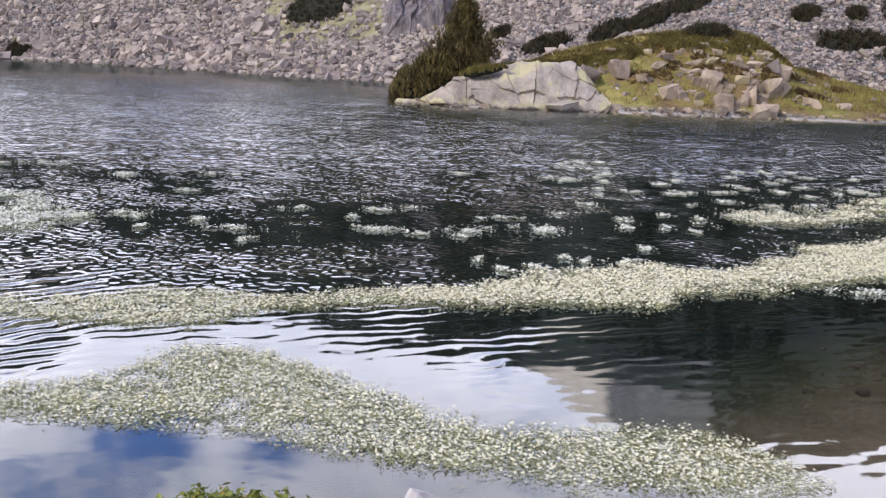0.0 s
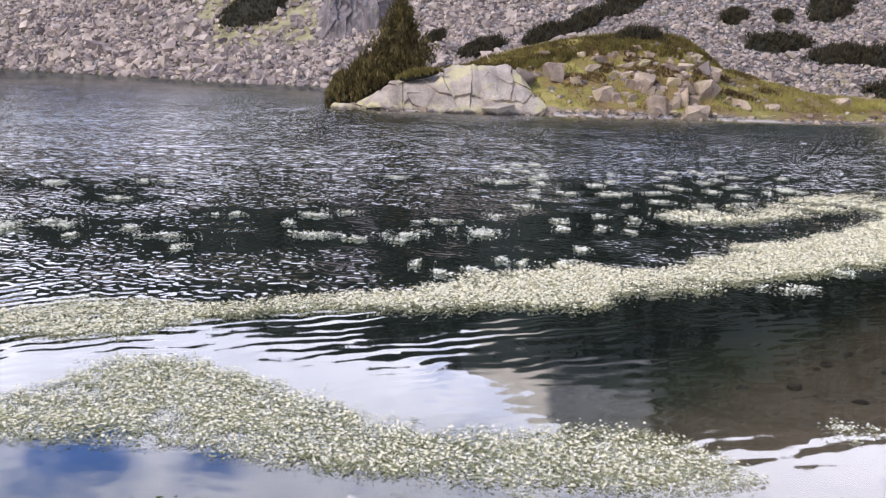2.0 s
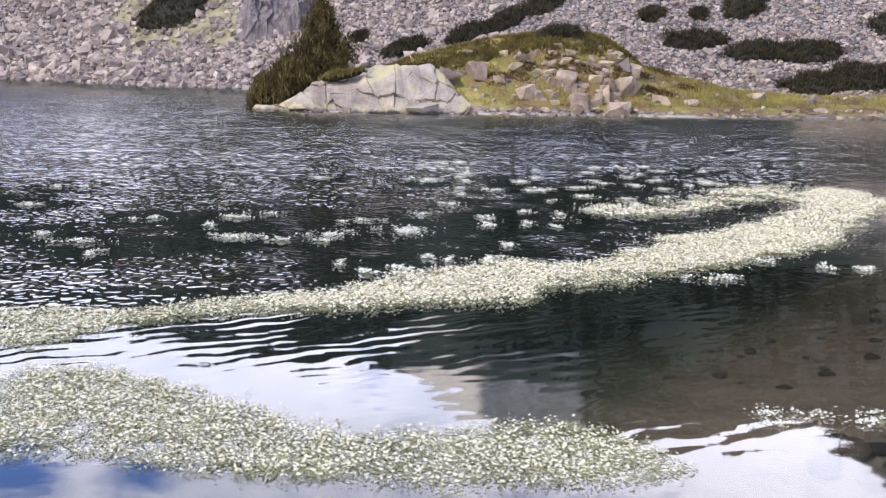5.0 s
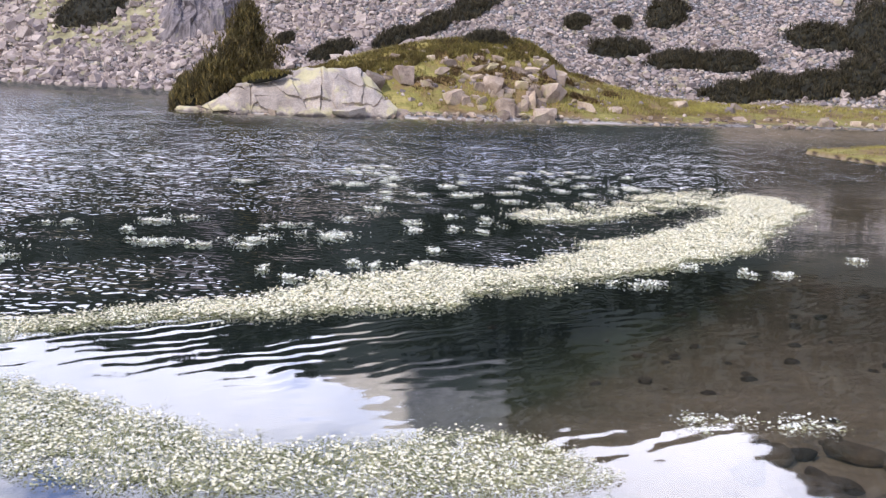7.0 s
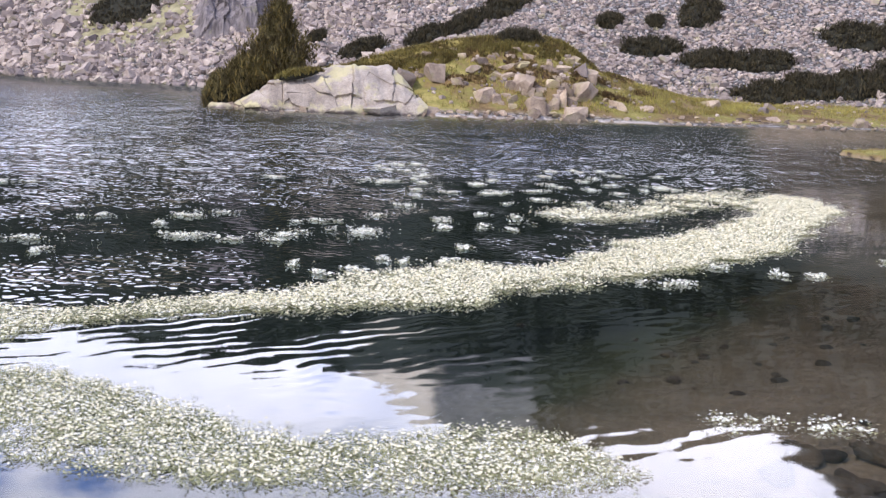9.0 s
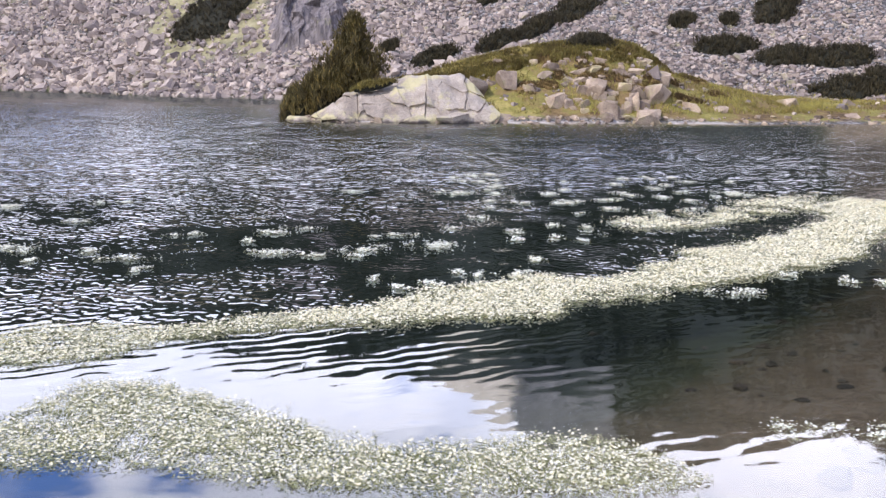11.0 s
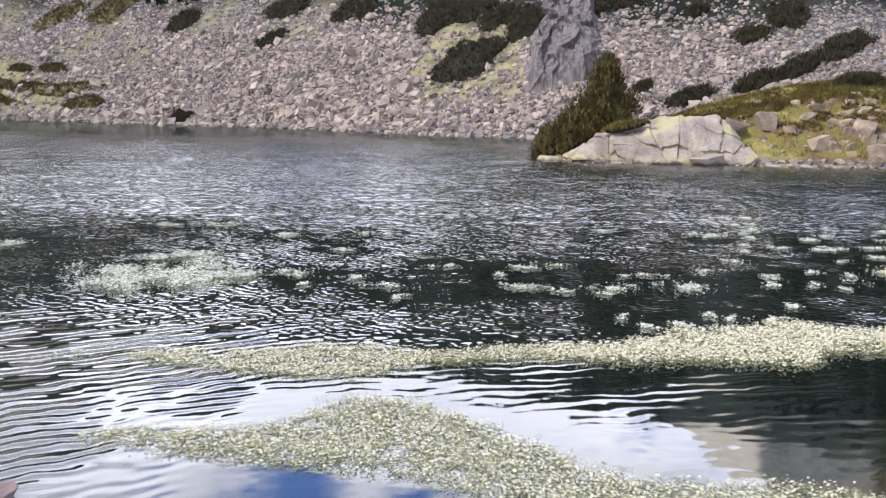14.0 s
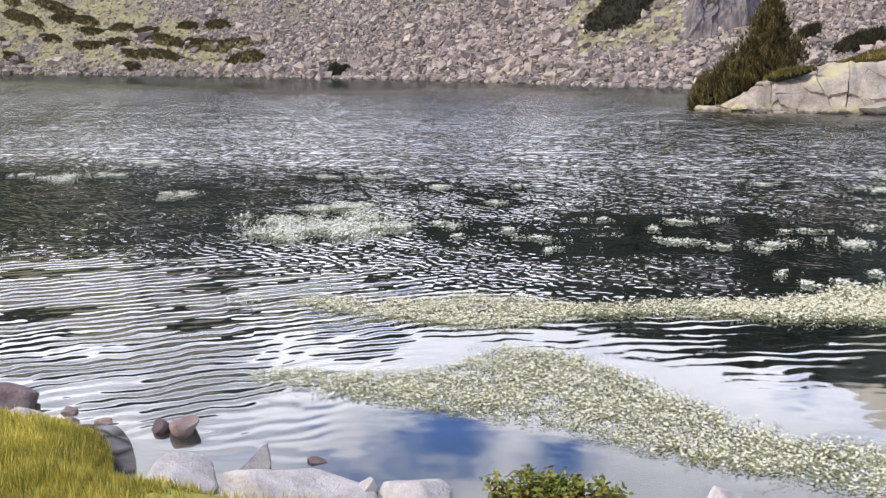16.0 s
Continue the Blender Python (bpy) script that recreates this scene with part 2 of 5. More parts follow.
colour = blend(t, math_node(t, "SUBTRACT", math_node(t, "MULTIPLY", bed_dim, 1.8), 0.6, True), colour, dim_pondweed)
relief(t, p, tex(t, 4, 8, 0.7), 0.6, 0.12)
t.links.new(colour, p.inputs["Base Color"])

# the water: a clear surface that mirrors by Fresnel, roughened by wind ripples
WATER = bpy.data.materials.new("lake_water")
WATER.use_nodes = True
t = WATER.node_tree
t.nodes.clear()


def ripples(scale, stretch, amount, turn, weights, detail=2.0, steep=0.0):
    """Slopes of ripples whose crests run across the turned y axis; steep: by how much their lee sides, to the near bank, are the steeper ones."""
    v = wire(t, "ShaderNodeMapping", {"Vector": place(t), "Rotation": (0, 0, radians(turn)), "Scale": stretch}).outputs["Vector"]
    n = wire(t, "ShaderNodeTexNoise", {"Vector": v, "Scale": scale, "Detail": detail, "Roughness": 0.5}).outputs["Color"]
    n = wire(t, "ShaderNodeVectorMath", {0: n, 1: (0.5, 0.5 + steep, 0.5)}, operation="SUBTRACT").outputs[0]
    n = wire(t, "ShaderNodeVectorMath", {0: n, 1: weights}, operation="MULTIPLY").outputs[0]
    return wire(t, "ShaderNodeVectorMath", {0: n, "Scale": amount}, operation="SCALE").outputs[0]


def plus(a, b):
    return wire(t, "ShaderNodeVectorMath", {0: a, 1: b}, operation="ADD").outputs[0]


swell, chop, breeze = attribute(t, "swell"), attribute(t, "chop"), attribute(t, "breeze")
wash = attribute(t, "wash")


def train(amount, turn, length, wander, warp, floor=0.1):
    """Slopes of one train of ripples: crests length metres apart, turned by so many degrees, that wander and die away in patches."""
    v = wire(t, "ShaderNodeMapping", {"Vector": place(t), "Rotation": (0, 0, radians(turn))}).outputs["Vector"]
    w = wire(t, "ShaderNodeTexWave", {"Vector": v, "Scale": 0.314 / length, "Distortion": wander, "Detail": 2.0, "Detail Scale": warp, "Detail Roughness": 0.5})
    w.wave_type, w.bands_direction, w.wave_profile = "BANDS", "Y", "SIN"
    patch = ramp(t, tex(t, 0.35 / length, 3, 0.5, v, (0.5, 1, 1)), [(0.36, floor), (0.64, 1.15)], True)
    fac = math_node(t, "MULTIPLY", math_node(t, "SUBTRACT", w.outputs["Fac"], 0.5), math_node(t, "MULTIPLY", patch, amount))
    return wire(t, "ShaderNodeVectorMath", {0: (math.sin(radians(turn)), math.cos(radians(turn)), 0), "Scale": fac}, operation="SCALE").outputs[0]


slopes = plus(plus(train(swell, -20, 0.19, 6.0, 1.2), train(wash, -40, 0.165, 6.0, 1.1, 0.2)), plus(ripples(1.0, (1.1, 6.0, 1), swell, -3, (0.35, 0.6, 0)), ripples(1.0, (1.4, 6.0, 1), wash, -30, (0.4, 0.8, 0))))
slopes = plus(slopes, plus(train(chop, 30, 0.14, 9.0, 1.4, 0.45), train(math_node(t, "MULTIPLY", chop, 0.6), -34, 0.115, 9.0, 1.6, 0.35)))
slopes = plus(slopes, ripples(1.0, (4.5, 7.0, 1), chop, 5, (0.5, 0.9, 0), 2.0))
wind = math_node(t, "MULTIPLY", breeze, 0.24)
slopes = plus(slopes, plus(train(wind, 17, 0.3, 9.0, 3.0), train(wind, -15, 0.38, 9.0, 2.4)))
slopes = plus(slopes, ripples(1.0, (9.0, 16.0, 1), breeze, 3, (0.3, 0.7, 0), 1.0))
# normals tilted along y to steer the reflection onto slope or sky
slopes = plus(slopes, wire(t, "ShaderNodeCombineXYZ", {"Y": math_node(t, "MULTIPLY", attribute(t, "mirror_tilt"), -1.0)}).outputs[0])
slopes = plus(slopes, ripples(1.0, (1.1, 2.6, 1), 0.03, -8, (0.6, 1, 0), 2.0))
facing = wire(t, "ShaderNodeVectorMath", {0: plus(slopes, (0, 0, 1))}, operation="NORMALIZE").outputs[0]
mirror = wire(t, "ShaderNodeBsdfGlossy", {"Color": (0.95, 0.98, 1.0, 1), "Roughness": math_node(t, "ADD", 0.028, math_node(t, "MULTIPLY", breeze, 0.22)), "Normal": facing})
clear = wire(t, "ShaderNodeBsdfTransparent", {"Color": (0.92, 0.92, 0.87, 1)})
share = math_node(t, "MINIMUM", math_node(t, "MULTIPLY", wire(t, "ShaderNodeFresnel", {"IOR": 1.333, "Normal": facing}).outputs[0], 3.1), 0.78)
share = math_node(t, "MULTIPLY", share, math_node(t, "SUBTRACT", 1.0, attribute(t, "mirror_cut")))  # a mask cuts the mirror's share, so reflections darken and the water's own colour shows
murk = wire(t, "ShaderNodeBsdfDiffuse", {"Color": (0.058, 0.085, 0.088, 1)})
body = wire(t, "ShaderNodeMixShader", {0: 0.11, 1: clear.outputs[0], 2: murk.outputs[0]})
both = wire(t, "ShaderNodeMixShader", {0: share, 1: body.outputs[0], 2: mirror.outputs[0]})
t.links.new(both.outputs[0], wire(t, "ShaderNodeOutputMaterial").inputs[0])


# ---- the lie of the land: heights in metres above the lake's surface ----
def hash2(i, j, seed):
    n = (i.astype(np.int64) * 374761393 + j.astype(np.int64) * 668265263 + seed * 974711) & 0xFFFFFFFF
    n = ((n ^ (n >> 13)) * 1274126177) & 0xFFFFFFFF
    return ((n ^ (n >> 16)) & 0xFFFF) / 65535.0


def vnoise(x, y, seed=0):
    """Smooth value noise, 0 to 1, of unit cells."""
    x, y = np.asarray(x, float), np.asarray(y, float)
    i, j = np.floor(x), np.floor(y)
    u, v = x - i, y - j
    u, v = u * u * (3 - 2 * u), v * v * (3 - 2 * v)
    a, b = hash2(i, j, seed), hash2(i + 1, j, seed)
    c, d = hash2(i, j + 1, seed), hash2(i + 1, j + 1, seed)
    return (a * (1 - u) + b * u) * (1 - v) + (c * (1 - u) + d * u) * v


def fbm(x, y, octaves=4, seed=0):
    total, weight, size = 0.0, 1.0, 0.0
    for n in range(octaves):
        total = total + weight * vnoise(x * 2**n, y * 2**n, seed + 7 * n)
        size += weight
        weight *= 0.5
    return total / size


def ease(a, b, v):
    v = np.clip((v - a) / (b - a), 0, 1)
    return v * v * (3 - 2 * v)


# compass from the bank, degrees to the right of straight ahead: distance of the scree's foot and angle of the skyline
FOOT = [(-180, 30), (-110, 30), (-90, 40), (-70, 90), (-50, 150), (-41, 148), (-35, 128), (-29, 114), (-23, 99), (-16.5, 87), (-10, 75), (-3.5, 69), (5, 66), (15, 62), (25, 61), (37, 61), (50, 58), (75, 40), (100, 30), (180, 30)]
SKYLINE = [(-180, 12), (-60, 12.6), (-40, 13.0), (-24, 13.8), (-10, 14.5), (-6, 15.4), (-3.3, 16.0), (0.9, 17.0), (5, 17.4), (9, 19.2), (13, 21.2), (18, 20.6), (24, 19.2), (28, 18.2), (31, 18.4), (34, 20.3), (37, 22.5), (50, 25), (90, 20), (180, 12)]
CREST = [(-3.4, -1.2), (-2.2, -0.2), (-1.2, 0.45), (0, 1.0), (2, 1.55), (4, 1.95), (6.5, 2.5), (8.5, 2.95), (11, 3.2), (12.6, 3.4), (14.2, 3.05), (15.0, 2.5), (16, 1.9), (18.3, 1.4), (21, 0.95), (24, 0.65), (30, 0.55), (60, 0.7)]
SLOPE = 0.62


def along(table, v):
    return np.interp(v, [a for a, _ in table], [b for _, b in table])


def lushness(az, rise, x, y):
    """Where turf breaks up the scree: the far left shore and the gully below the crag."""
    left = ease(-26.3, -28.8, az + 0.30 * np.maximum(rise, 0)) * ease(1.0, 2.4, rise) * ease(0.24, 0.36, fbm(x / 5, y / 5, 3, 62))
    gully = np.maximum(ease(2.6, 1.2, np.hypot(x + 5.4, (y - 76.6) / 1.4)), ease(1.25, 0.85, np.hypot((x + 9.8) / 4.6, (y - 82.0) / 6.0)))
    specks = 0.75 * ease(0.56, 0.66, fbm(x / 3.5, y / 3.5, 4, 67)) * ease(6, 14, rise) * ease(-6, -14, az)
    return np.maximum.reduce([left, gully * ease(0.3, 0.45, fbm(x / 1.5, y / 1.5, 3, 66)), specks])


def shallows(x, y):
    """How far inside the right-hand shallows a place lies; they end along one line near the bank and another farther out."""
    side = x - 0.85 * (y - 6) + 0.25 + 1.6 * (fbm(x / 1.6, y / 1.6, 4, 45) - 0.5)
    return side + (np.maximum(side, 2.0 * (x - 0.5 * y)) - side) * ease(13, 17, y)


def parts_of_land(x, y):
    """Heights of the mountain, the headland, the islet and the near bank, each by itself."""
    x, y = np.asarray(x, float), np.asarray(y, float)
    az, d = np.degrees(np.arctan2(x, y)), np.hypot(x, y)
    foot, tan = along(FOOT, az), np.tan(np.radians(along(SKYLINE, az) + 1.6 * (fbm(az / 4, az * 0, 4, 3) - 0.5)))
    ridge = SLOPE * foot / (SLOPE - tan)
    rise = d - foot
    rough = 1.2 * (fbm(x / 9, y / 9, 4, 11) - 0.5) + 7 * (fbm(x / 26, y / 26, 4, 12) - 0.5) * ease(10, 60, rise)
    mountain = np.where(rise < 0, rise * 0.12, SLOPE * rise) + rough * ease(-1, 3, rise)
    # a lower apron of grass and stones on the far left shore
    apron = ease(-29, -36, az) * ease(-1, 4, rise) * ease(40, 12, rise)
    mountain = mountain - apron * 0.3 * SLOPE * rise
    mountain = np.where(d > ridge, np.minimum(mountain, tan * ridge - 0.35 * (d - ridge) + 3 * (fbm(x / 20, y / 20, 3, 5) - 0.5)), mountain)
    mountain = np.maximum(mountain, -3.5)
    front = 40.0 + 0.5 * (fbm(x / 2.5, y * 0, 3, 21) - 0.5) + 2.6 * ease(0.5, -3.0, x) + 0.8 * ease(15, 24, x)
    back = 47.5 + 3.5 * ease(0, 8, x) + 40 * ease(13, 20, x)
    crest = along(CREST, x) + 0.25 * (fbm(x / 1.7, y / 1.7, 3, 22) - 0.5)
    up = 1.12 * ease(-1.2, 6.2, y - front) - 0.06
    headland = np.where(crest > 0, crest * np.minimum(up, 1), crest) - 2.5 * ease(-1.5, 3.5, y - back) - 1.6 * ease(0, -6, y - front) - 1.2 * ease(0.2, -1.6, y - front) * ease(17, 14, x)
    headland = np.where(x < -3.6, -3.5, headland)
    rim = np.minimum(np.minimum(x - 16.9 - 0.03 * (y - 25.5) ** 2, 0.86 * (26.6 + 0.5 * (x - 17.0) - y)), y - 15) + 0.6 * (fbm(x / 1.1, y / 1.1, 3, 31) - 0.5)
    islet = -0.45 + 0.57 * ease(-0.25, 0.0, rim) + 0.13 * ease(0, 1.6, rim) - 0.5 * np.clip(-rim, 0, 6) + 0.05 * (fbm(x / 0.8, y / 0.8, 3, 32) - 0.5)
    bank = 3.72 + 0.3 * (fbm(x / 1.1, x * 0, 3, 41) - 0.5) - 0.15 * ease(-0.5, 2, x) - 0.5 * ease(1.5, 6, x) + 0.68 * ease(-3.0, -3.9, x)
    inland = bank - y
    side = shallows(x, y)
    shelf = 0.08 + 0.1 * ease(4.6, -4.2, side)
    near = np.where(inland > 0, (0.42 - 0.09 * ease(-2.5, -3.6, x)) * ease(0, 0.7, inland) + 0.25 * ease(0.7, 3.5, inland) + 0.5 * ease(6, 25, inland), inland * shelf)
    near = near + 0.10 * (fbm(x / 0.7, y / 0.7, 4, 42) - 0.5)
    deep = -0.35 - 0.9 * ease(4.6, -6.0, side) - 1.5 * ease(20, 34, y) * ease(2.0, -3.0, 2.0 * (x - 0.5 * y))
    near = np.where(inland > 0, near, np.maximum(near, deep))
    return mountain, headland, islet, near


def height(x, y):
    return np.maximum.reduce([*parts_of_land(x, y)])


# ---- meshes ----
def mesh_from(name, verts, tris, mats, index=None, smooth=False):
    """A mesh out of arrays of corners and triangles (or quads)."""
    verts, tris = np.asarray(verts, np.float32), np.asarray(tris, np.int32)
    me = bpy.data.meshes.new(name)
    n, k = tris.shape
    me.vertices.add(len(verts))
    me.vertices.foreach_set("co", verts.ravel())
    me.loops.add(n * k)
    me.loops.foreach_set("vertex_index", tris.ravel())
    me.polygons.add(n)
    me.polygons.foreach_set("loop_start", np.arange(0, n * k, k, dtype=np.int32))
    me.polygons.foreach_set("loop_total", np.full(n, k, np.int32))
    for m in mats:
        me.materials.append(m)
    if index is not None:
        me.polygons.foreach_set("material_index", np.asarray(index, np.int32))
    me.polygons.foreach_set("use_smooth", np.full(n, smooth))
    me.update()
    me.validate()
    return me


def part(name, me, parent=None, label=""):
    ob = new(name, me)
    if parent is not None:
        ob.parent = parent
    return tagged(ob, label)


def thing(name, where, label, category, group="", kind=""):
    ob = new(name)
    ob.empty_display_size = 0.2
    ob.location = where
    return tagged(ob, label, category, group, kind)


def turns(rng, n, lean=math.pi):
    """n random turns: round the upright, then leaning by up to lean."""
    a, b, c = rng.uniform(0, 2 * math.pi, n), rng.uniform(-lean, lean, n), rng.uniform(0, 2 * math.pi, n)
    ca, sa, cb, sb, cc, sc = np.cos(a), np.sin(a), np.cos(b), np.sin(b), np.cos(c), np.sin(c)
    za = np.zeros((n, 3, 3))
    za[:, 0, 0], za[:, 0, 1], za[:, 1, 0], za[:, 1, 1], za[:, 2, 2] = ca, -sa, sa, ca, 1
    xb = np.zeros((n, 3, 3))
    xb[:, 0, 0], xb[:, 1, 1], xb[:, 1, 2], xb[:, 2, 1], xb[:, 2, 2] = 1, cb, -sb, sb, cb
    zc = np.zeros((n, 3, 3))
    zc[:, 0, 0], zc[:, 0, 1], zc[:, 1, 0], zc[:, 1, 1], zc[:, 2, 2] = cc, -sc, sc, cc, 1
    return za @ xb @ zc


def scattered(template, rot, scale, at):
    """Many copies of a small template (corners, triangles), laid out as one pair of arrays."""
    v, f = template
    scale = np.asarray(scale)
    scale = scale[:, None] * np.ones(3) if scale.ndim == 1 else scale
    out = np.einsum("nij,nkj->nki", rot, v[None] * scale[:, None]) + np.asarray(at)[:, None]
    faces = f[None] + (np.arange(len(at)) * len(v))[:, None, None]
    return out.reshape(-1, 3), faces.reshape(-1, f.shape[1])


def merged(*pairs):
    verts, faces, start = [], [], 0
    for v, f in pairs:
        verts.append(v)
        faces.append(f + start)
        start += len(v)
    return np.concatenate(verts), np.concatenate(faces)


def ball(level):
    bm = bmesh.new()
    bmesh.ops.create_icosphere(bm, subdivisions=level, radius=1)
    v, f = np.array([x.co[:] for x in bm.verts]), np.array([[x.index for x in y.verts] for y in bm.faces])
    bm.free()
    return v, f


BALLS = {n: ball(n) for n in (1, 2, 3, 4, 5)}


def noise3(v, scale, seed, octaves=3):
    return fbm(v[:, 0] * scale + v[:, 2] * scale * 0.61, v[:, 1] * scale - v[:, 2] * scale * 0.73, octaves, seed) - 0.5


def stone(seed, level=3, cuts=9, size=(1, 1, 1), rough=0.05, keen=0.72, boxy=False):
    """An angular block: a ball cut off by planes, then weathered."""
    rng = np.random.default_rng(seed)
    v, f = BALLS[level]
    v = v.copy()
    joints = [np.eye(3)[k % 3] * (1 if k < 3 else -1) + rng.normal(0, 0.27, 3) for k in range(6)] if boxy else []
    for k in range(cuts + len(joints)):
        n = joints[k] if k < len(joints) else rng.normal(size=3)
        n = n / np.linalg.norm(n)
        reach = rng.uniform(keen - 0.17, keen + 0.1) if k >= len(joints) else rng.uniform(0.44, 0.58)
        over = v @ n - reach
        v -= np.where(over > 0, over, 0)[:, None] * n
    v += v * (rough * 2 * (noise3(v, 2.3, seed) + 0.5 * noise3(v, 6.0, seed + 3)))[:, None]
    lo, hi = v.min(0), v.max(0)
    return (v - (lo + hi) / 2) / (hi - lo) * 2 * np.asarray(size), f


def lathe(points, radii, sides=7):
    """A tapered tube along points."""
    pts, verts, faces = np.asarray(points, float), [], []
    for n, (q, r) in enumerate(zip(pts, radii)):
        d = pts[min(n + 1, len(pts) - 1)] - pts[max(n - 1, 0)]
        d /= np.linalg.norm(d) + 1e-9
        a = np.cross(d, (0.31, 0.95, 0.05))
        a /= np.linalg.norm(a)
        b = np.cross(d, a)
        for k in range(sides):
            w = 2 * math.pi * k / sides
            verts.append(q + r * (math.cos(w) * a + math.sin(w) * b))
    for n in range(len(pts) - 1):
        for k in range(sides):
            i, j = n * sides + k, n * sides + (k + 1) % sides
            faces += [[i, j, j + sides], [i, j + sides, i + sides]]
    return np.array(verts), np.array(faces)


# ---- the ground ----
def polar(fine_from, fine_to, fine_step, coarse_step, radii):
    az = np.concatenate([np.arange(fine_from, fine_to, fine_step), np.arange(fine_to, fine_from + 360, coarse_step)])
    a, r = np.meshgrid(np.radians(az), radii)
    x, y = (r * np.sin(a)).ravel(), (r * np.cos(a)).ravel()
    m, n = len(radii), len(az)
    i, j = np.meshgrid(np.arange(m - 1), np.arange(n), indexing="ij")
    k = (j + 1) % n
    quads = np.stack([i * n + j, i * n + k, (i + 1) * n + k, (i + 1) * n + j], -1).reshape(-1, 4)
    return x, y, quads


radii = np.concatenate([[0.05], np.geomspace(0.4, 21, 165), np.linspace(21.2, 31, 50), np.linspace(31.5, 37.5, 13), np.linspace(38, 47, 46), np.geomspace(48, 170, 106), np.geomspace(175, 900, 40)])
gx, gy, quads = polar(-50, 46, 0.25, 3.0, radii)
lands = np.stack(parts_of_land(gx, gy))
gz, which = lands.max(0), lands.argmax(0)
sunk = 0.35 * (which == 2) * (gz > -0.4) * ((gx < 24) & (gy > 20.5))  # the islet has a finer mesh of its own
ground = tagged(new("ground", mesh_from("ground", np.stack([gx, gy, gz - sunk], 1), quads, [GROUND], None, True)), "rocky mountain ground with turf, heath and lake bed", "ground", kind="structure")
g_az, g_d = np.degrees(np.arctan2(gx, gy)), np.hypot(gx, gy)
climb = g_d - along(FOOT, g_az)
headland_turf = (which == 1) * ease(0, 1, (gz - 0.12 + 0.1 * ease(13, 17, gx)) / (0.23 - 0.12 * ease(13, 17, gx)))
scree_turf = (which == 0) * lushness(g_az, climb, gx, gy)
tops = {
    "turf": np.clip(headland_turf + (which == 2) * 1.0 + (which == 3) * ease(0.05, 0.2, gz), 0, 1),
    "moor": scree_turf,
    "earth": (which == 2) * ease(0.25, 0.19, gz + 0.05 * (fbm(gx / 0.5, gy / 0.5, 2, 68) - 0.5)),
    "heath": (which == 0) * ease(0.098, 0.125, gz / g_d + 0.05 * (fbm(gx / 9, gy / 9, 3, 63) - 0.5)),
    # the cliff's sunlit and shaded faces, set apart by compass angle
    "cliff": (which == 0) * ease(0.302, 0.312, gz / g_d + 0.02 * (fbm(gx / 8, gy / 8, 3, 64) - 0.5)) * ease(5.2, 6.6, g_az) * ease(11.4, 10.6, g_az + 2 * (fbm(gx / 6, gy / 20, 3, 69) - 0.5)),
    "shaded_cliff": (which == 0) * ease(0.302, 0.316, gz / g_d + 0.04 * (fbm(gx / 8, gy / 8, 3, 64) - 0.5)) * ease(10.4, 11.2, g_az) * ease(21.0, 14.0, g_az + 6 * (fbm(gx / 6, gy / 20, 3, 70) - 0.5)),
    "strand": (which == 1) * ease(19, 15, gx) * ease(0.09, 0.03, gz + 0.1 * (fbm(gx / 0.8, gy / 0.8, 2, 65) - 0.5)),
    "bed": ease(0.02, -0.06, gz) * (which != 2),
    # weed, and the dimming of deeper water put into the bed's colour
    "weed_dim": np.maximum(np.maximum((gy > 4.3) * ease(-0.02, -0.12, gz) * ease(3.7, -0.8, shallows(gx, gy)), 0.8 * ease(-1.5, -3.5, gx) * ease(4.5, 5.2, gy) * ease(-0.02, -0.1, gz)), (gy > 30) * ease(-0.02, -0.35, gz) * ease(2.0, -3.0, 2.0 * (gx - 0.5 * gy))),
    "lush": (which == 3) * ease(0.05, 0.2, gz),
}
for name, values in tops.items():
    ground.data.attributes.new(name, "FLOAT", "POINT").data.foreach_set("value", np.asarray(values, np.float32))

ix, iy = (a.ravel() for a in np.meshgrid(np.arange(15.6, 24.2, 0.07), np.arange(20.2, 30.4, 0.07), indexing="ij"))
iz = np.minimum(parts_of_land(ix, iy)[2], 0.4)
rows_i, cols_i = len(np.arange(15.6, 24.2, 0.07)), len(np.arange(20.2, 30.4, 0.07))
a, b = np.meshgrid(np.arange(rows_i - 1), np.arange(cols_i - 1), indexing="ij")
quads = np.stack([a * cols_i + b, (a + 1) * cols_i + b, (a + 1) * cols_i + b + 1, a * cols_i + b + 1], -1).reshape(-1, 4)
quads = quads[iz[quads].max(1) > -0.42]
islet = tagged(new("islet", mesh_from("islet", np.stack([ix, iy, iz], 1), quads, [GROUND], None, True)), "low grassy islet with a dark earth edge", "islet", kind="structure")
for name, values in {"turf": iz > -9, "bed": ease(0.0, -0.05, iz), "earth": ease(0.11, 0.07, iz + 0.04 * (fbm(ix / 0.4, iy / 0.4, 2, 68) - 0.5))}.items():
    islet.data.attributes.new(name, "FLOAT", "POINT").data.foreach_set("value", np.asarray(values, np.float32))

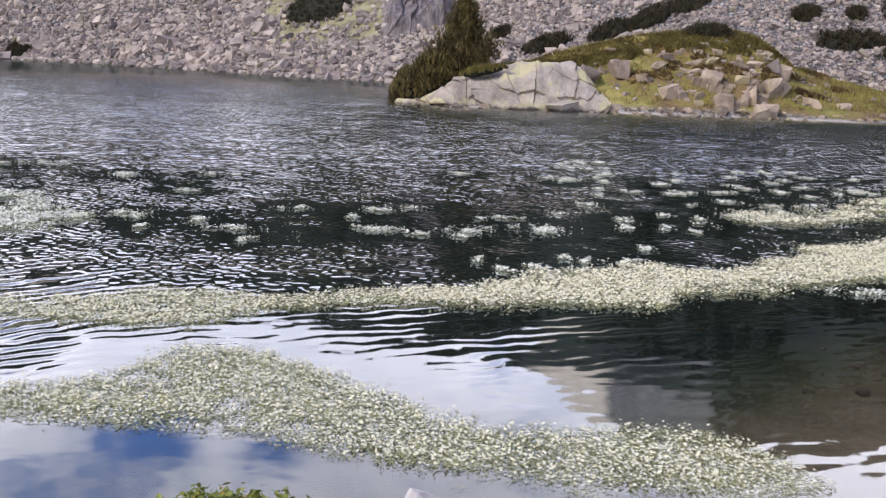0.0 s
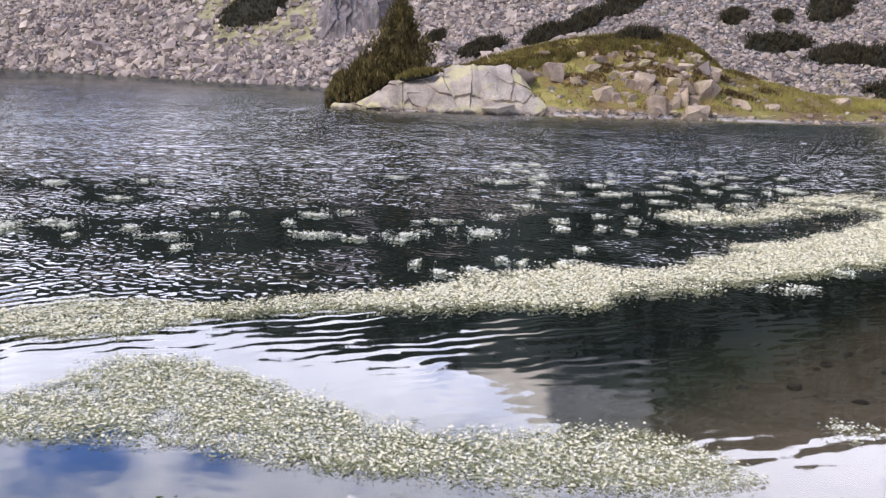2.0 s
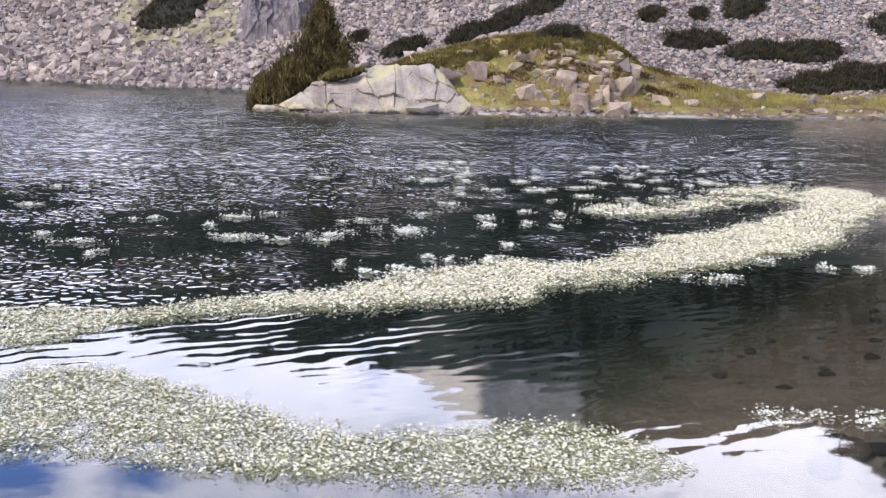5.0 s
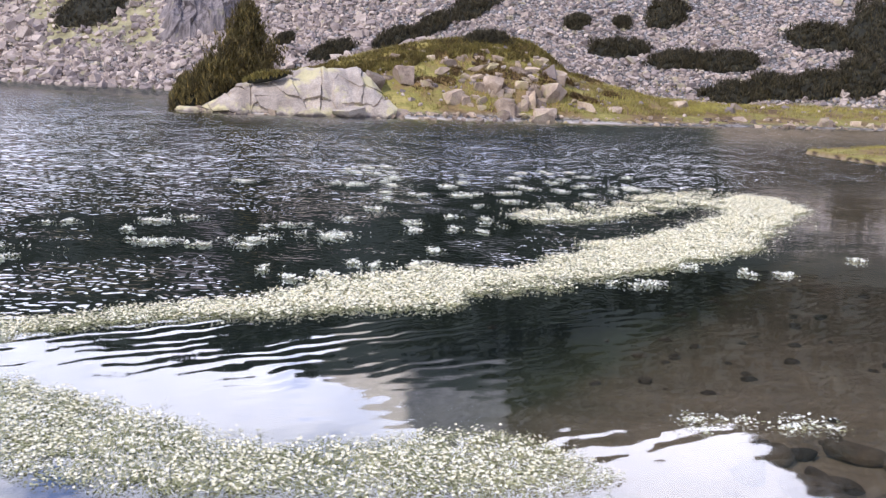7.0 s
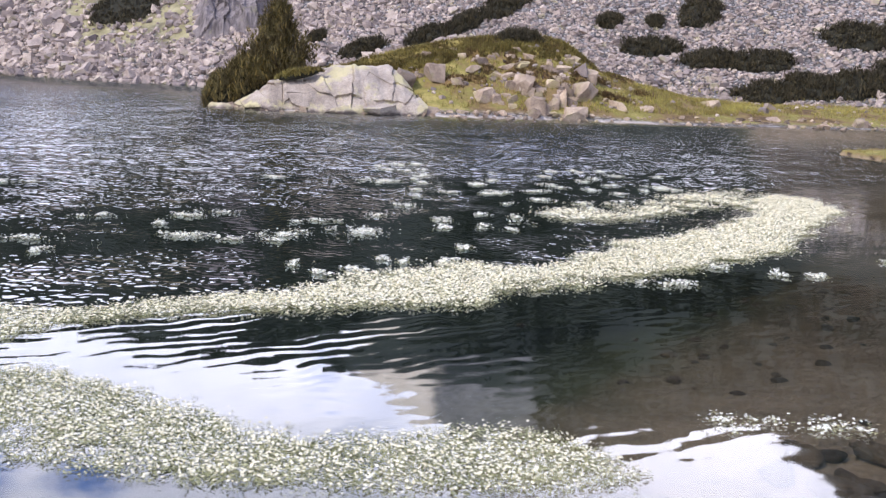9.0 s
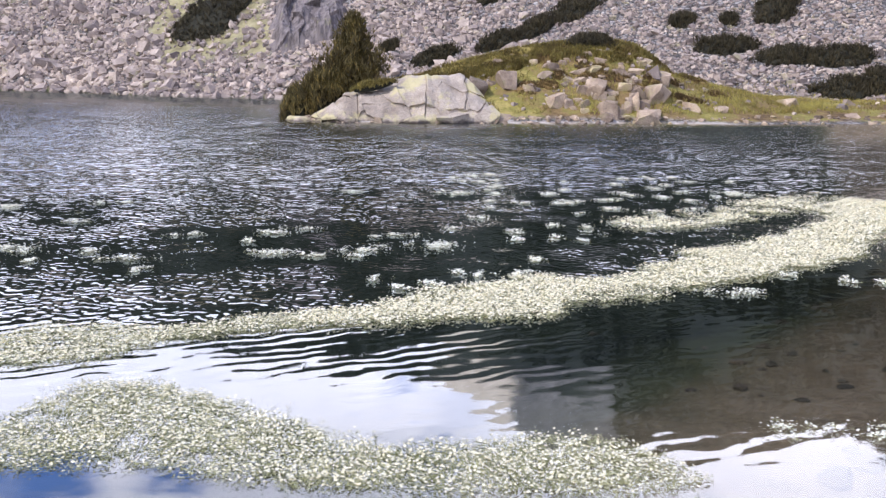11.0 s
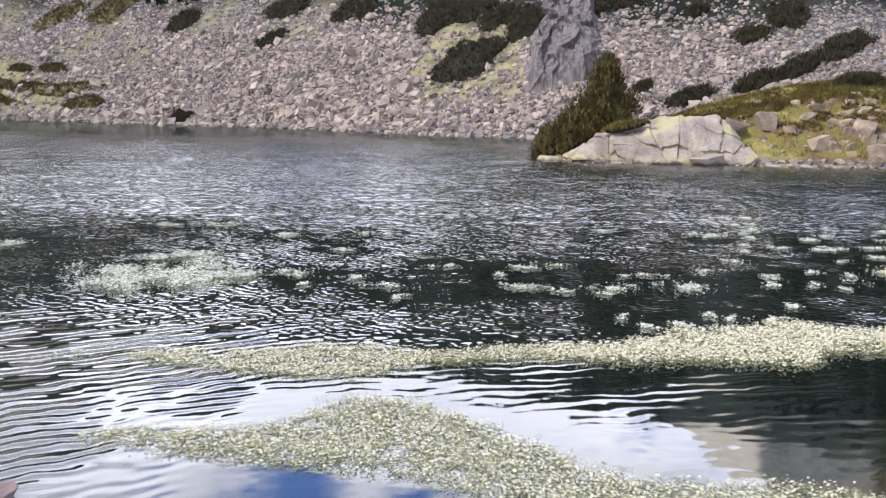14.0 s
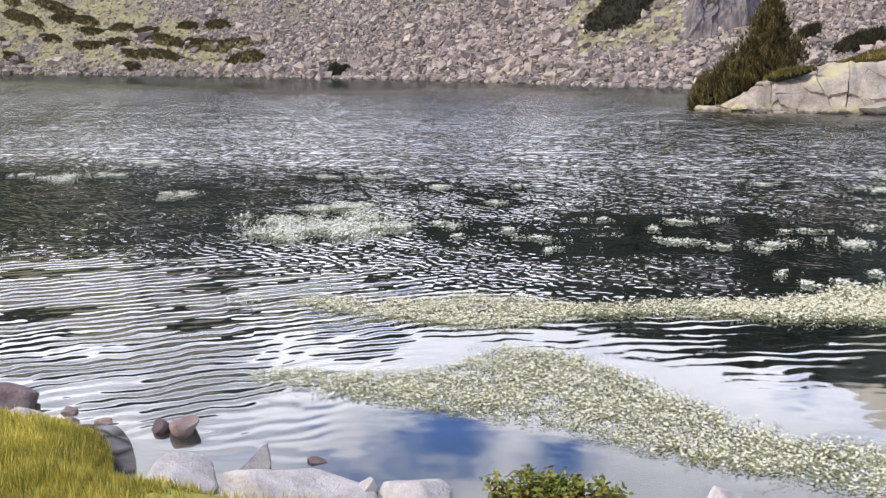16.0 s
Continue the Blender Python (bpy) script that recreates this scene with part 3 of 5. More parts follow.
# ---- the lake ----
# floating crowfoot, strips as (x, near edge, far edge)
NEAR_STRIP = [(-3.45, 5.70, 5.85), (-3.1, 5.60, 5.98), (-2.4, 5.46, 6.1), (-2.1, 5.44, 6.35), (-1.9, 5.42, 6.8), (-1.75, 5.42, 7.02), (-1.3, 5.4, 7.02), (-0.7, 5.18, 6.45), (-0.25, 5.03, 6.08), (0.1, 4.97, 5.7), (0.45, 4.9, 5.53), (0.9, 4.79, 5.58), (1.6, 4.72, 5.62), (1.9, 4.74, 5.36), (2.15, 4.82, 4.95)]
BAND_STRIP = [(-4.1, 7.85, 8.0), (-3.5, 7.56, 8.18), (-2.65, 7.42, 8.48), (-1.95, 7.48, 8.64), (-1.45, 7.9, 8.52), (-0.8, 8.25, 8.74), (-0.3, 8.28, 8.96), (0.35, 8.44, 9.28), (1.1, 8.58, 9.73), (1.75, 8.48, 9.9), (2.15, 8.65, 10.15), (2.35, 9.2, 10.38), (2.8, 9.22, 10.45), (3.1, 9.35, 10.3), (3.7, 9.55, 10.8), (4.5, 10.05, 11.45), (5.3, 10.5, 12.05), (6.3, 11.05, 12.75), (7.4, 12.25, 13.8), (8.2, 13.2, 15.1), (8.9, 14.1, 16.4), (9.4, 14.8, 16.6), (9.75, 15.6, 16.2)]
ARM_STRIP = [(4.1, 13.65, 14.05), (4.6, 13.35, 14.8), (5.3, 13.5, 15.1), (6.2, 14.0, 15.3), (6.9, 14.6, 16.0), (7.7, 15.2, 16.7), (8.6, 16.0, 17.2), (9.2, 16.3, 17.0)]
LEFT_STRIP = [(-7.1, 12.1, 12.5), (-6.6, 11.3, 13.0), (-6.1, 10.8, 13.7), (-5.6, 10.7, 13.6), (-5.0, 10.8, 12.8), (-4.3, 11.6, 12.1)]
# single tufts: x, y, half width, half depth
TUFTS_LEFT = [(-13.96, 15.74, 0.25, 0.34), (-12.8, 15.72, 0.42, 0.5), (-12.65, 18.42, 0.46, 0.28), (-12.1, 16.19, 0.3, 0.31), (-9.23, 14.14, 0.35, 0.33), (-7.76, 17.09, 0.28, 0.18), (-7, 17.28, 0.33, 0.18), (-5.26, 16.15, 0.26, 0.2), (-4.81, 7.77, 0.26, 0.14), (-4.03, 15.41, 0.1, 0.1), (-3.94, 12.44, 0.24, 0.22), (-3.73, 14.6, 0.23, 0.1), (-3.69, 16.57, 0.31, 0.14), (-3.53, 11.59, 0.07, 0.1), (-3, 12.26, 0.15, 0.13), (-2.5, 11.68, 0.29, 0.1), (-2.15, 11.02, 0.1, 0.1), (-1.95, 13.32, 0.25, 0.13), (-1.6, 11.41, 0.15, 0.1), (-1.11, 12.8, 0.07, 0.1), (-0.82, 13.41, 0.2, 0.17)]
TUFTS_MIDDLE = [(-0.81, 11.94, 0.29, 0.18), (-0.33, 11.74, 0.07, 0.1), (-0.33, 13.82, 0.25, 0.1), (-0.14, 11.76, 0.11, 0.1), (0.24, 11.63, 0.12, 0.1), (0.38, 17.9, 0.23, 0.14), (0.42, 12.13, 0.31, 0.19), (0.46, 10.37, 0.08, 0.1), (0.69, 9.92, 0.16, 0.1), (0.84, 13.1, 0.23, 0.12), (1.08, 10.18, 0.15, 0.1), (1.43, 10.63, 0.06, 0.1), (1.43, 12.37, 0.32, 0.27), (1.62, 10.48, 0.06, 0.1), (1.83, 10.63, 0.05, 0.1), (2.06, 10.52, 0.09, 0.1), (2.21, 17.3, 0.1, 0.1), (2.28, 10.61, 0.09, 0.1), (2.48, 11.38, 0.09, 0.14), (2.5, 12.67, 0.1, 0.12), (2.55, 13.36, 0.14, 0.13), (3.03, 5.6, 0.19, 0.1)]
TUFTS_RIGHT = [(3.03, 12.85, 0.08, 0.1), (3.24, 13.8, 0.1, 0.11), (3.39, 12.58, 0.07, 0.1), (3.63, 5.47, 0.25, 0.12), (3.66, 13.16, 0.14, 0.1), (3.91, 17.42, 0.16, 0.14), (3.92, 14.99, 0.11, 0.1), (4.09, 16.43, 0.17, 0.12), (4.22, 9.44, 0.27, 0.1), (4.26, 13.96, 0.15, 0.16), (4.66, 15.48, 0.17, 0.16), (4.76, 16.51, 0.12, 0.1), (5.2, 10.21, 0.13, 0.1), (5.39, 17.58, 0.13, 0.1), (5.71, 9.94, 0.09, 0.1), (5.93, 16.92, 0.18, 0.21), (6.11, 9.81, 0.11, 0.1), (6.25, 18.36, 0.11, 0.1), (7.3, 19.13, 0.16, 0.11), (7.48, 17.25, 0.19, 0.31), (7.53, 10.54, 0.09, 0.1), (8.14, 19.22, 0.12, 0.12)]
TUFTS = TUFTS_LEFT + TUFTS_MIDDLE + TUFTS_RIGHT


def in_strip(strip, x, y, soft=0.12):
    """How deep (x, y) lies in a strip, 0 to 1, with a ragged edge."""
    xs = [q[0] for q in strip]
    low, high = np.interp(x, xs, [q[1] for q in strip]), np.interp(x, xs, [q[2] for q in strip])
    rag = (0.26 + 0.075 * y * ease(7.8, 9.5, y)) * (fbm(x * 1.5, y * 2.4, 4, 71) - 0.5)
    inside = np.minimum(y - low, high - y) + rag
    return ease(-0.5 * soft, soft, inside) * (x > xs[0]) * (x < xs[-1])


wx, wy, wq = polar(-50, 46, 0.4, 6.0, np.concatenate([[0.5], np.geomspace(2.5, 190, 150)]))
lake = tagged(new("lake", mesh_from("lake", np.stack([wx, wy, 0 * wx], 1), wq, [WATER], None, True)), "dark rippled mountain lake mirroring clouds and slopes", "water", kind="structure")
w_az, w_d = np.degrees(np.arctan2(wx, wy)), np.hypot(wx, wy)
shelter = np.zeros_like(wx)
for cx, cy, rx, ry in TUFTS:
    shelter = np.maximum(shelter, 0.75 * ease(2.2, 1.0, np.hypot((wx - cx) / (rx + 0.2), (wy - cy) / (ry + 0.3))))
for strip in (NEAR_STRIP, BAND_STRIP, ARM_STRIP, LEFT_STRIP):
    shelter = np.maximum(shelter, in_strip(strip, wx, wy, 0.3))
lee = ease(1.5, 4.5, wx - 0.12 * (wy - 9)) * ease(20, 16, wy) * ease(1.0, -0.5, wy - 11.5 - 1.15 * (wx - 5))  # behind the long flower band the water lies still
open_water = ease(13.5, 20, wy + 2.0 * (fbm(wx / 3, wy / 3, 3, 81) - 0.5))
to_shore = along(FOOT, w_az) - w_d
calm_rim = ease(18 + 36 * ease(-10, -30, w_az), 9 + 26 * ease(-10, -30, w_az), to_shore + 6 * (fbm(wx / 9, wy / 9, 3, 83) - 0.5))
gust = 0.75 + 0.5 * fbm(wx / 7, wy / 16, 3, 82)
crest_of_slope = along(SKYLINE, w_az)
# height on slope or sky that the tilted normals are set to mirror
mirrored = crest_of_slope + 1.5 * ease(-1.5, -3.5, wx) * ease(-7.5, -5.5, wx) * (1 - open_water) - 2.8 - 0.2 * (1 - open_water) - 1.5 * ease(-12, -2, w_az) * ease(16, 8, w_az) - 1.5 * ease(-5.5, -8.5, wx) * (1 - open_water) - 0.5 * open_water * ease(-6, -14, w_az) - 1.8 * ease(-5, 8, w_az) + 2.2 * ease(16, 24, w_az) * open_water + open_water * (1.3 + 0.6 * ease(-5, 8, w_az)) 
ripple = {
    "swell": 0.06 * ease(-4.2, -2.6, wx) * ease(11, 8, wy) * (1 - 0.8 * ease(7.5, 6.7, wy) * ease(-3.2, -2.2, wx)) * (1 - 0.65 * ease(1.5, 4, wx)) * (1 - 0.75 * ease(5.7, 5.1, wy) * ease(-3.0, -1.8, wx)) + 0.02 * ease(0.8, 2.2, wx) * ease(6.8, 6.0, wy) * ease(4.6, 5.2, wy),
    "wash": 0.25 * ease(-2.2, -3.6, wx) * ease(10.5, 8, wy) * ease(4.2, 5.0, wy),
    # where reflections are weakened: far rim, left water, before the headland
    "mirror_cut": 0.5 * calm_rim + 0.28 * ease(-4.5, -7, wx) * ease(8.5, 11, wy) * (1 - open_water) * (1 - calm_rim) + 0.5 * ease(-4, 3, wx) * ease(26, 36, wy) * (1 - calm_rim),
    "chop": (0.115 - 0.02 * ease(-4, -8, wx)) * ease(8.2, 9.6, wy) * (1 - 0.85 * lee) * (1 - 0.85 * shelter) * (1 - 0.9 * open_water * ease(15, 21, wy)),
    # reflection tilt, worked out for an eye 2.2 m above the lake
    "mirror_tilt": 0.5 * np.radians(np.clip(mirrored - np.degrees(np.arctan2(2.2, w_d)), -2.5, 18)) * ease(8.6, 10, wy) * (1 - 0.92 * calm_rim) * (1 - lee) - 0.042 * ease(-3, -4.5, wx) * ease(10, 8, wy) * ease(5, 7.0, wy),
    "breeze": 0.46 * (1 - 0.2 * ease(-4, 6, wx)) * open_water * gust * (1 - 0.9 * calm_rim) * (1 - 0.5 * shelter) + 0.015,
}
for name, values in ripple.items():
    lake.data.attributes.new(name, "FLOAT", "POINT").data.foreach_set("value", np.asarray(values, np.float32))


# ---- scree below the crags: angular granite blocks ----
def block(seed):
    """A twelve-sided boulder with chipped corners: a jittered box."""
    rng = np.random.default_rng(seed)
    v = np.array([(x, y, z) for x in (-1, 1) for y in (-1, 1) for z in (-1, 1)], float) * (0.5, 0.42, 0.33)
    v += rng.uniform(-0.2, 0.2, v.shape)
    f = np.array([(0, 1, 3), (0, 3, 2), (4, 6, 7), (4, 7, 5), (0, 4, 5), (0, 5, 1), (2, 3, 7), (2, 7, 6), (0, 2, 6), (0, 6, 4), (1, 5, 7), (1, 7, 3)])
    return v, f


def chunk(seed):
    v, f = BALLS[1]
    rng = np.random.default_rng(seed)
    v = v + rng.uniform(-0.28, 0.28, v.shape)
    return v * 0.46 * rng.uniform(0.7, 1.2, 3) * (1.1, 1.0, 0.8), f


BLOCKS = [block(n) for n in range(5)] + [chunk(n) for n in range(11)]
# dwarf pine on the scree: x, y, half width, half depth, height, turn
LEFT_SCREE = [(-31.4, 103, 2.6, 1.9, 0.9, 0), (-22.4, 97.5, 3.2, 2, 0.9, 0), (-45, 107.5, 2.1, 1.7, 0.8, 0), (-57.4, 115.5, 3.4, 2, 0.9, 0), (-39.8, 92.4, 0.9, 0.6, 0.75, 0), (-38.7, 91.9, 0.75, 0.5, 0.7, 0), (-31.9, 98.4, 1.6, 0.9, 0.5, 0), (-65.5, 118, 3, 1.6, 0.7, 0), (-21.2, 95.2, 1.1, 0.8, 0.6, 0)]
MID_SCREE = [(-9.4, 80.6, 3.1, 2.3, 1, 0), (-13.2, 88.5, 2.3, 2.6, 0.9, 10), (-4.7, 83, 2.2, 2.6, 1, 0), (2.2, 84.5, 2.6, 1.8, 0.9, 0), (7.2, 69.3, 1.9, 0.8, 0.6, 0), (4.1, 71.6, 0.7, 0.5, 0.5, 0), (-10, 88, 2.3, 1.6, 0.8, 0), (8.5, 80, 0.9, 0.7, 0.6, 0), (-7.6, 85.3, 1.5, 1.4, 0.8, 0)]
RIGHT_SCREE = [(14.7, 76.5, 1.6, 2, 0.8, 20), (11.7, 69.2, 1.7, 0.8, 0.8, 15), (14.3, 69.4, 1.7, 0.9, 0.8, 15), (17.3, 70.2, 1.9, 1.3, 0.8, 20), (28.4, 59.4, 2.3, 0.8, 0.75, -25), (25.4, 62.3, 2.1, 0.9, 0.8, -20), (29.6, 64.6, 1.4, 1.4, 0.8, -20), (23.6, 65.9, 0.9, 0.6, 0.6, 0), (26.6, 65, 0.6, 0.5, 0.5, 0), (12, 75, 1.3, 0.9, 0.6, 10)]
RIGHT_SHORE = [(31, 58, 2.2, 0.8, 0.75, -25), (33.6, 65.6, 2.2, 0.6, 0.6, -25), (37.1, 57.6, 2.3, 1, 0.9, -30), (40.4, 56.5, 2, 3, 1.1, -30), (41.8, 53.5, 2.2, 2.4, 1.2, -30), (30, 55.2, 1.8, 0.9, 0.8, -28), (32.3, 54.5, 1.9, 1, 1.1, -28), (34.6, 53.5, 1.8, 1, 1.1, -28), (37.2, 53, 1.9, 1.5, 1.2, -30)]
# shrub strips of the far left shore: x, y, half width
FAR_SHORE = [(-101.5, 123, 7.1), (-97.2, 124, 5.4), (-93, 117.5, 2.9), (-78, 112, 3.8), (-70, 109.5, 5.3), (-64.2, 107.3, 1.9), (-68.5, 106.7, 4.1), (-59.6, 105.2, 7.1), (-97, 114.5, 3.8), (-89, 119.8, 4.3), (-54.2, 101.2, 4.0), (-84, 113.6, 4.1), (-73.5, 108.2, 3.5), (-74.5, 113, 2.8), (-86, 117, 3.5), (-62, 109, 2.6), (-108, 128, 3.6), (-94, 121.5, 2.9), (-80, 115.5, 2.6), (-67, 110.5, 2.2), (-72, 105.6, 1.9), (-104, 119.5, 2.9), (-82, 122, 2.2)]
MATS = LEFT_SCREE + MID_SCREE + RIGHT_SCREE + RIGHT_SHORE + [(x, y, 0.95 * w, 0.4 + 0.05 * w, 0.36 + 0.04 * w + 0.02 * (n % 4), -26 + 2 * (n % 4)) for n, (x, y, w) in enumerate(FAR_SHORE)]
rng = np.random.default_rng(5)


def scree_spots(n, low, high, reach, size_from, size_to, start=-0.7, cap=1.05):
    """Places on the mountain within reach metres above the water's edge."""
    az = rng.uniform(low, high, n)
    rise = rng.uniform(0, 1, n) ** 0.85 * (reach - start) + start
    d = along(FOOT, az) + rise
    x, y = d * np.sin(np.radians(az)), d * np.cos(np.radians(az))
    lands = np.stack(parts_of_land(x, y))
    size = np.exp(rng.normal(0, 0.42, n)) * (size_to + (size_from - size_to) * np.exp(-np.maximum(rise, 0) / 6)) * np.clip(along(FOOT, az) / 85, 0.62, 1.2) * 0.86 * (1 - 0.3 * ease(-12, -26, az)) * (1 - 0.3 * ease(5, 14, az))
    keep = (lands.argmax(0) == 0) & (lands[0] > -0.3) & (lands[0] / d < 0.105 + 0.03 * rng.uniform(-1, 1, n) + 0.3 * (start > 0))
    lush = lushness(az, rise, x, y)
    keep &= rng.uniform(0, 1, n) > lush * 0.78
    for mx, my, hw, hd, _, turn in MATS:
        c, s = math.cos(radians(turn)), math.sin(radians(turn))
        u, v = ((x - mx) * c + (y - my) * s) / hw, ((y - my) * c - (x - mx) * s) / hd
        keep &= np.hypot(u, v) > 0.93
    return np.stack([x, y, lands[0]], 1)[keep], np.clip(size, 0.18, cap)[keep]


spots, sizes = scree_spots(86000, -47, 44, 25, 0.50, 0.36)
order = np.argsort(-(sizes * (1 + 2.0 * (np.hypot(spots[:, 0], spots[:, 1]) < 82))))
spots, sizes = spots[order], sizes[order]
spots[:, 2] += sizes * 0.10
scree = tagged(new("scree_slope"), "long scree slope of pale grey granite blocks above the lake", "scree", kind="structure")
rot = turns(rng, len(spots), 0.9)
kind_of = rng.integers(0, len(BLOCKS), len(spots))
pairs = [scattered(BLOCKS[k], rot[300:][kind_of[300:] == k], sizes[300:][kind_of[300:] == k], spots[300:][kind_of[300:] == k]) for k in range(len(BLOCKS))]
tagged(part("loose_blocks", mesh_from("loose_blocks", *merged(*pairs), [SCREE]), scree), kind="stuff")
spots_of_scree, rot_of_scree, sizes_of_scree = spots[:300].tolist(), rot[:300].tolist(), sizes[:300].tolist()


# ---- plants ----
def shoot(blades, spread, width):
    """A tuft of narrow pointed blades that fan out upwards."""
    v, f = [], []
    for n in range(blades):
        a = 2 * math.pi * n / blades + 0.4 * (n % 3)
        lean = spread * (0.35 + 0.65 * ((n * 7) % blades) / blades)
        d = np.array((math.cos(a) * lean, math.sin(a) * lean, 1.0))
        d /= np.linalg.norm(d)
        side = np.array((-math.sin(a), math.cos(a), 0)) * width
        v += [-side, side, d * (0.75 + 0.25 * (n % 2))]
        f.append((3 * n, 3 * n + 1, 3 * n + 2))
    return np.array(v), np.array(f)


NEEDLES = shoot(8, 0.9, 0.09)
SPRAY = shoot(7, 1.6, 0.12)
BLADES = shoot(5, 0.5, 0.05)


def thicket(name, x, y, half_w, half_d, tall, material_of, label, category="dwarf pine", group="", count=None, turn=0.0, size=0.34, template=NEEDLES, seed=1, ground_fn=None, inside=None):
    """A dense low shrub of irregular outline that hugs the slope: a filler core, by default coloured as shade, stems,
    and shoots all over.
    """
    rng = np.random.default_rng(seed + int(abs(x) * 31 + abs(y) * 17))
    ground_fn = ground_fn or height
    base = thing(name, (x, y, float(ground_fn(x, y))), label, category, group)
    c, s = math.cos(radians(turn)), math.sin(radians(turn))
    n = count or int(260 + 90 * half_w * half_d)
    a, r = rng.uniform(0, 2 * math.pi, n), np.sqrt(rng.uniform(0, 1, n))
    edge = 0.42 + 1.15 * fbm(np.cos(a) * 2.5 + 9 + x, np.sin(a) * 2.5 + 9 + y, 4, seed)
    u, v = r * edge * np.cos(a) * half_w, r * edge * np.sin(a) * half_d
    px, py = u * c - v * s, u * s + v * c
    lump = 0.55 + 0.75 * fbm((px + x) / (0.55 + 0.25 * half_w), (py + y) / (0.55 + 0.25 * half_w), 3, seed + 4)
    dome = np.sqrt(np.clip(1 - r**2.6, 0, 1)) * lump * tall
    gz = ground_fn(px + x, py + y) - base.location[2]
    pz = gz + dome * rng.uniform(0.55, 1.0, n) - 0.25 * size
    rot = turns(rng, n, 0.55)
    part("foliage", mesh_from("foliage", *scattered(template, rot, size * rng.uniform(0.7, 1.35, n), np.stack([px, py, pz], 1)), [material_of]), base)
    # filler core; its default near-black colour stands for the shade inside
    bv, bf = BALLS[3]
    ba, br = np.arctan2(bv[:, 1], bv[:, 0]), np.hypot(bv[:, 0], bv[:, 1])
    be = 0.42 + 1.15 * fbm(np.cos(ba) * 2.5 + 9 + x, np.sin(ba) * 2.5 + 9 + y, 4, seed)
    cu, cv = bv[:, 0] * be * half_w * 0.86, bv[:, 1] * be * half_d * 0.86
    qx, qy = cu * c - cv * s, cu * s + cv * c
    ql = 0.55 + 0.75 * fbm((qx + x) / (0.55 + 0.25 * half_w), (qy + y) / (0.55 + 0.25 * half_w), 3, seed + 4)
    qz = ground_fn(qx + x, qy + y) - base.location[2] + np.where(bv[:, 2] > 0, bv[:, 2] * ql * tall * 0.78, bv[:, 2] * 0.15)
    part("filler_core", mesh_from("filler_core", np.stack([qx, qy, qz], 1), bf, [inside or THICKET_SHADE]), base)
    return base


def mountain_height(x, y):
    return parts_of_land(x, y)[0]


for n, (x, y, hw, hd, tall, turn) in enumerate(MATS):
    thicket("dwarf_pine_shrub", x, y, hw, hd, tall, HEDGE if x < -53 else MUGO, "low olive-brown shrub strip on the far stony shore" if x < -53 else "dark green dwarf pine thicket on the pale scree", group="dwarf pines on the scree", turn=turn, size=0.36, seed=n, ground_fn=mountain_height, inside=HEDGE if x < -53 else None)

# dwarf pine forest above, which shows in the lake's mirror
rng = np.random.default_rng(8)
az = rng.uniform(-50, 50, 11000)
rise = rng.uniform(22, 95, 11000) + 12 * ease(-24, -30, az)
d = along(FOOT, az) + rise
fx, fy = d * np.sin(np.radians(az)), d * np.cos(np.radians(az))
keep = (fbm(fx / 13, fy / 13, 3, 91) > 0.30) & ~((az > 5.5) & (az < 17) & (rise > 50))
fx, fy = fx[keep], fy[keep]
tagged(new("dwarf_pine_belt", mesh_from("dwarf_pine_belt", *scattered(shoot(9, 1.6, 0.35), turns(rng, len(fx), 0.4), rng.uniform(0.8, 1.6, len(fx)), np.stack([fx, fy, mountain_height(fx, fy) - 0.3], 1)), [FOREST])), "dark belt of dwarf pine high on the mountainside", "dwarf pine", kind="stuff")


# ---- crag between the scree fields ----
def crag_face(x0, x1, y0, y1, seed):
    """A ribbed rock wall that stands out of the slope."""
    nu, nv = 130, 120
    u, v = np.meshgrid(np.linspace(0, 1, nu), np.linspace(0, 1, nv), indexing="ij")
    u, v = u.ravel(), v.ravel()
    y = y0 + (y1 - y0) * v
    x = x0 + (x1 - x0) * u + 0.12 * (y - y0) * (0.5 - u)
    rim = ease(0, 0.22, np.minimum(u, 1 - u) + 0.15 * (fbm(x, y, 3, seed) - 0.5)) * ease(0, 0.15, v)
    rng = np.random.default_rng(seed)
    fx, fy = rng.uniform(x0, x1, 80), rng.uniform(y0, y1, 80)
    bend = 0.9 * (fbm(x * 0.8, y * 0.5, 3, seed + 1) - 0.5)
    m = np.hypot((x + bend)[:, None] - fx, 0.42 * (y[:, None] - fy)).argmin(1)
    facet = rng.uniform(-0.25, 0.3, 80)[m] + rng.uniform(-0.4, 0.4, 80)[m] * (x - fx[m]) + rng.uniform(-0.25, 0.1, 80)[m] * (y - fy[m])
    out = rim * (0.9 + facet + 0.8 * (fbm(x * 1.3, y * 0.7, 5, seed + 2) - 0.5))
    z = mountain_height(x, y) - 0.15 + out * 0.75
    i, j = np.meshgrid(np.arange(nu - 1), np.arange(nv - 1), indexing="ij")
    quads = np.stack([i * nv + j, (i + 1) * nv + j, (i + 1) * nv + j + 1, i * nv + j + 1], -1).reshape(-1, 4)
    return np.stack([x, y - out * 0.9, z], 1), quads, np.searchsorted(np.linspace(x0, x1, 7), fx[m])[quads[:, 0]]


crag = thing("rock_crag", (0, 0, 0), "streaked grey granite crag rising out of the scree", "cliff")
verts, quads, rib = crag_face(-5.0, 1.8, 73.2, 88.0, 15)
for k in np.unique(rib):
    used, back = np.unique(quads[rib == k], return_inverse=True)
    part("rock_rib", mesh_from("rock_rib", verts[used], back.reshape(-1, 4), [CRAG]), crag)


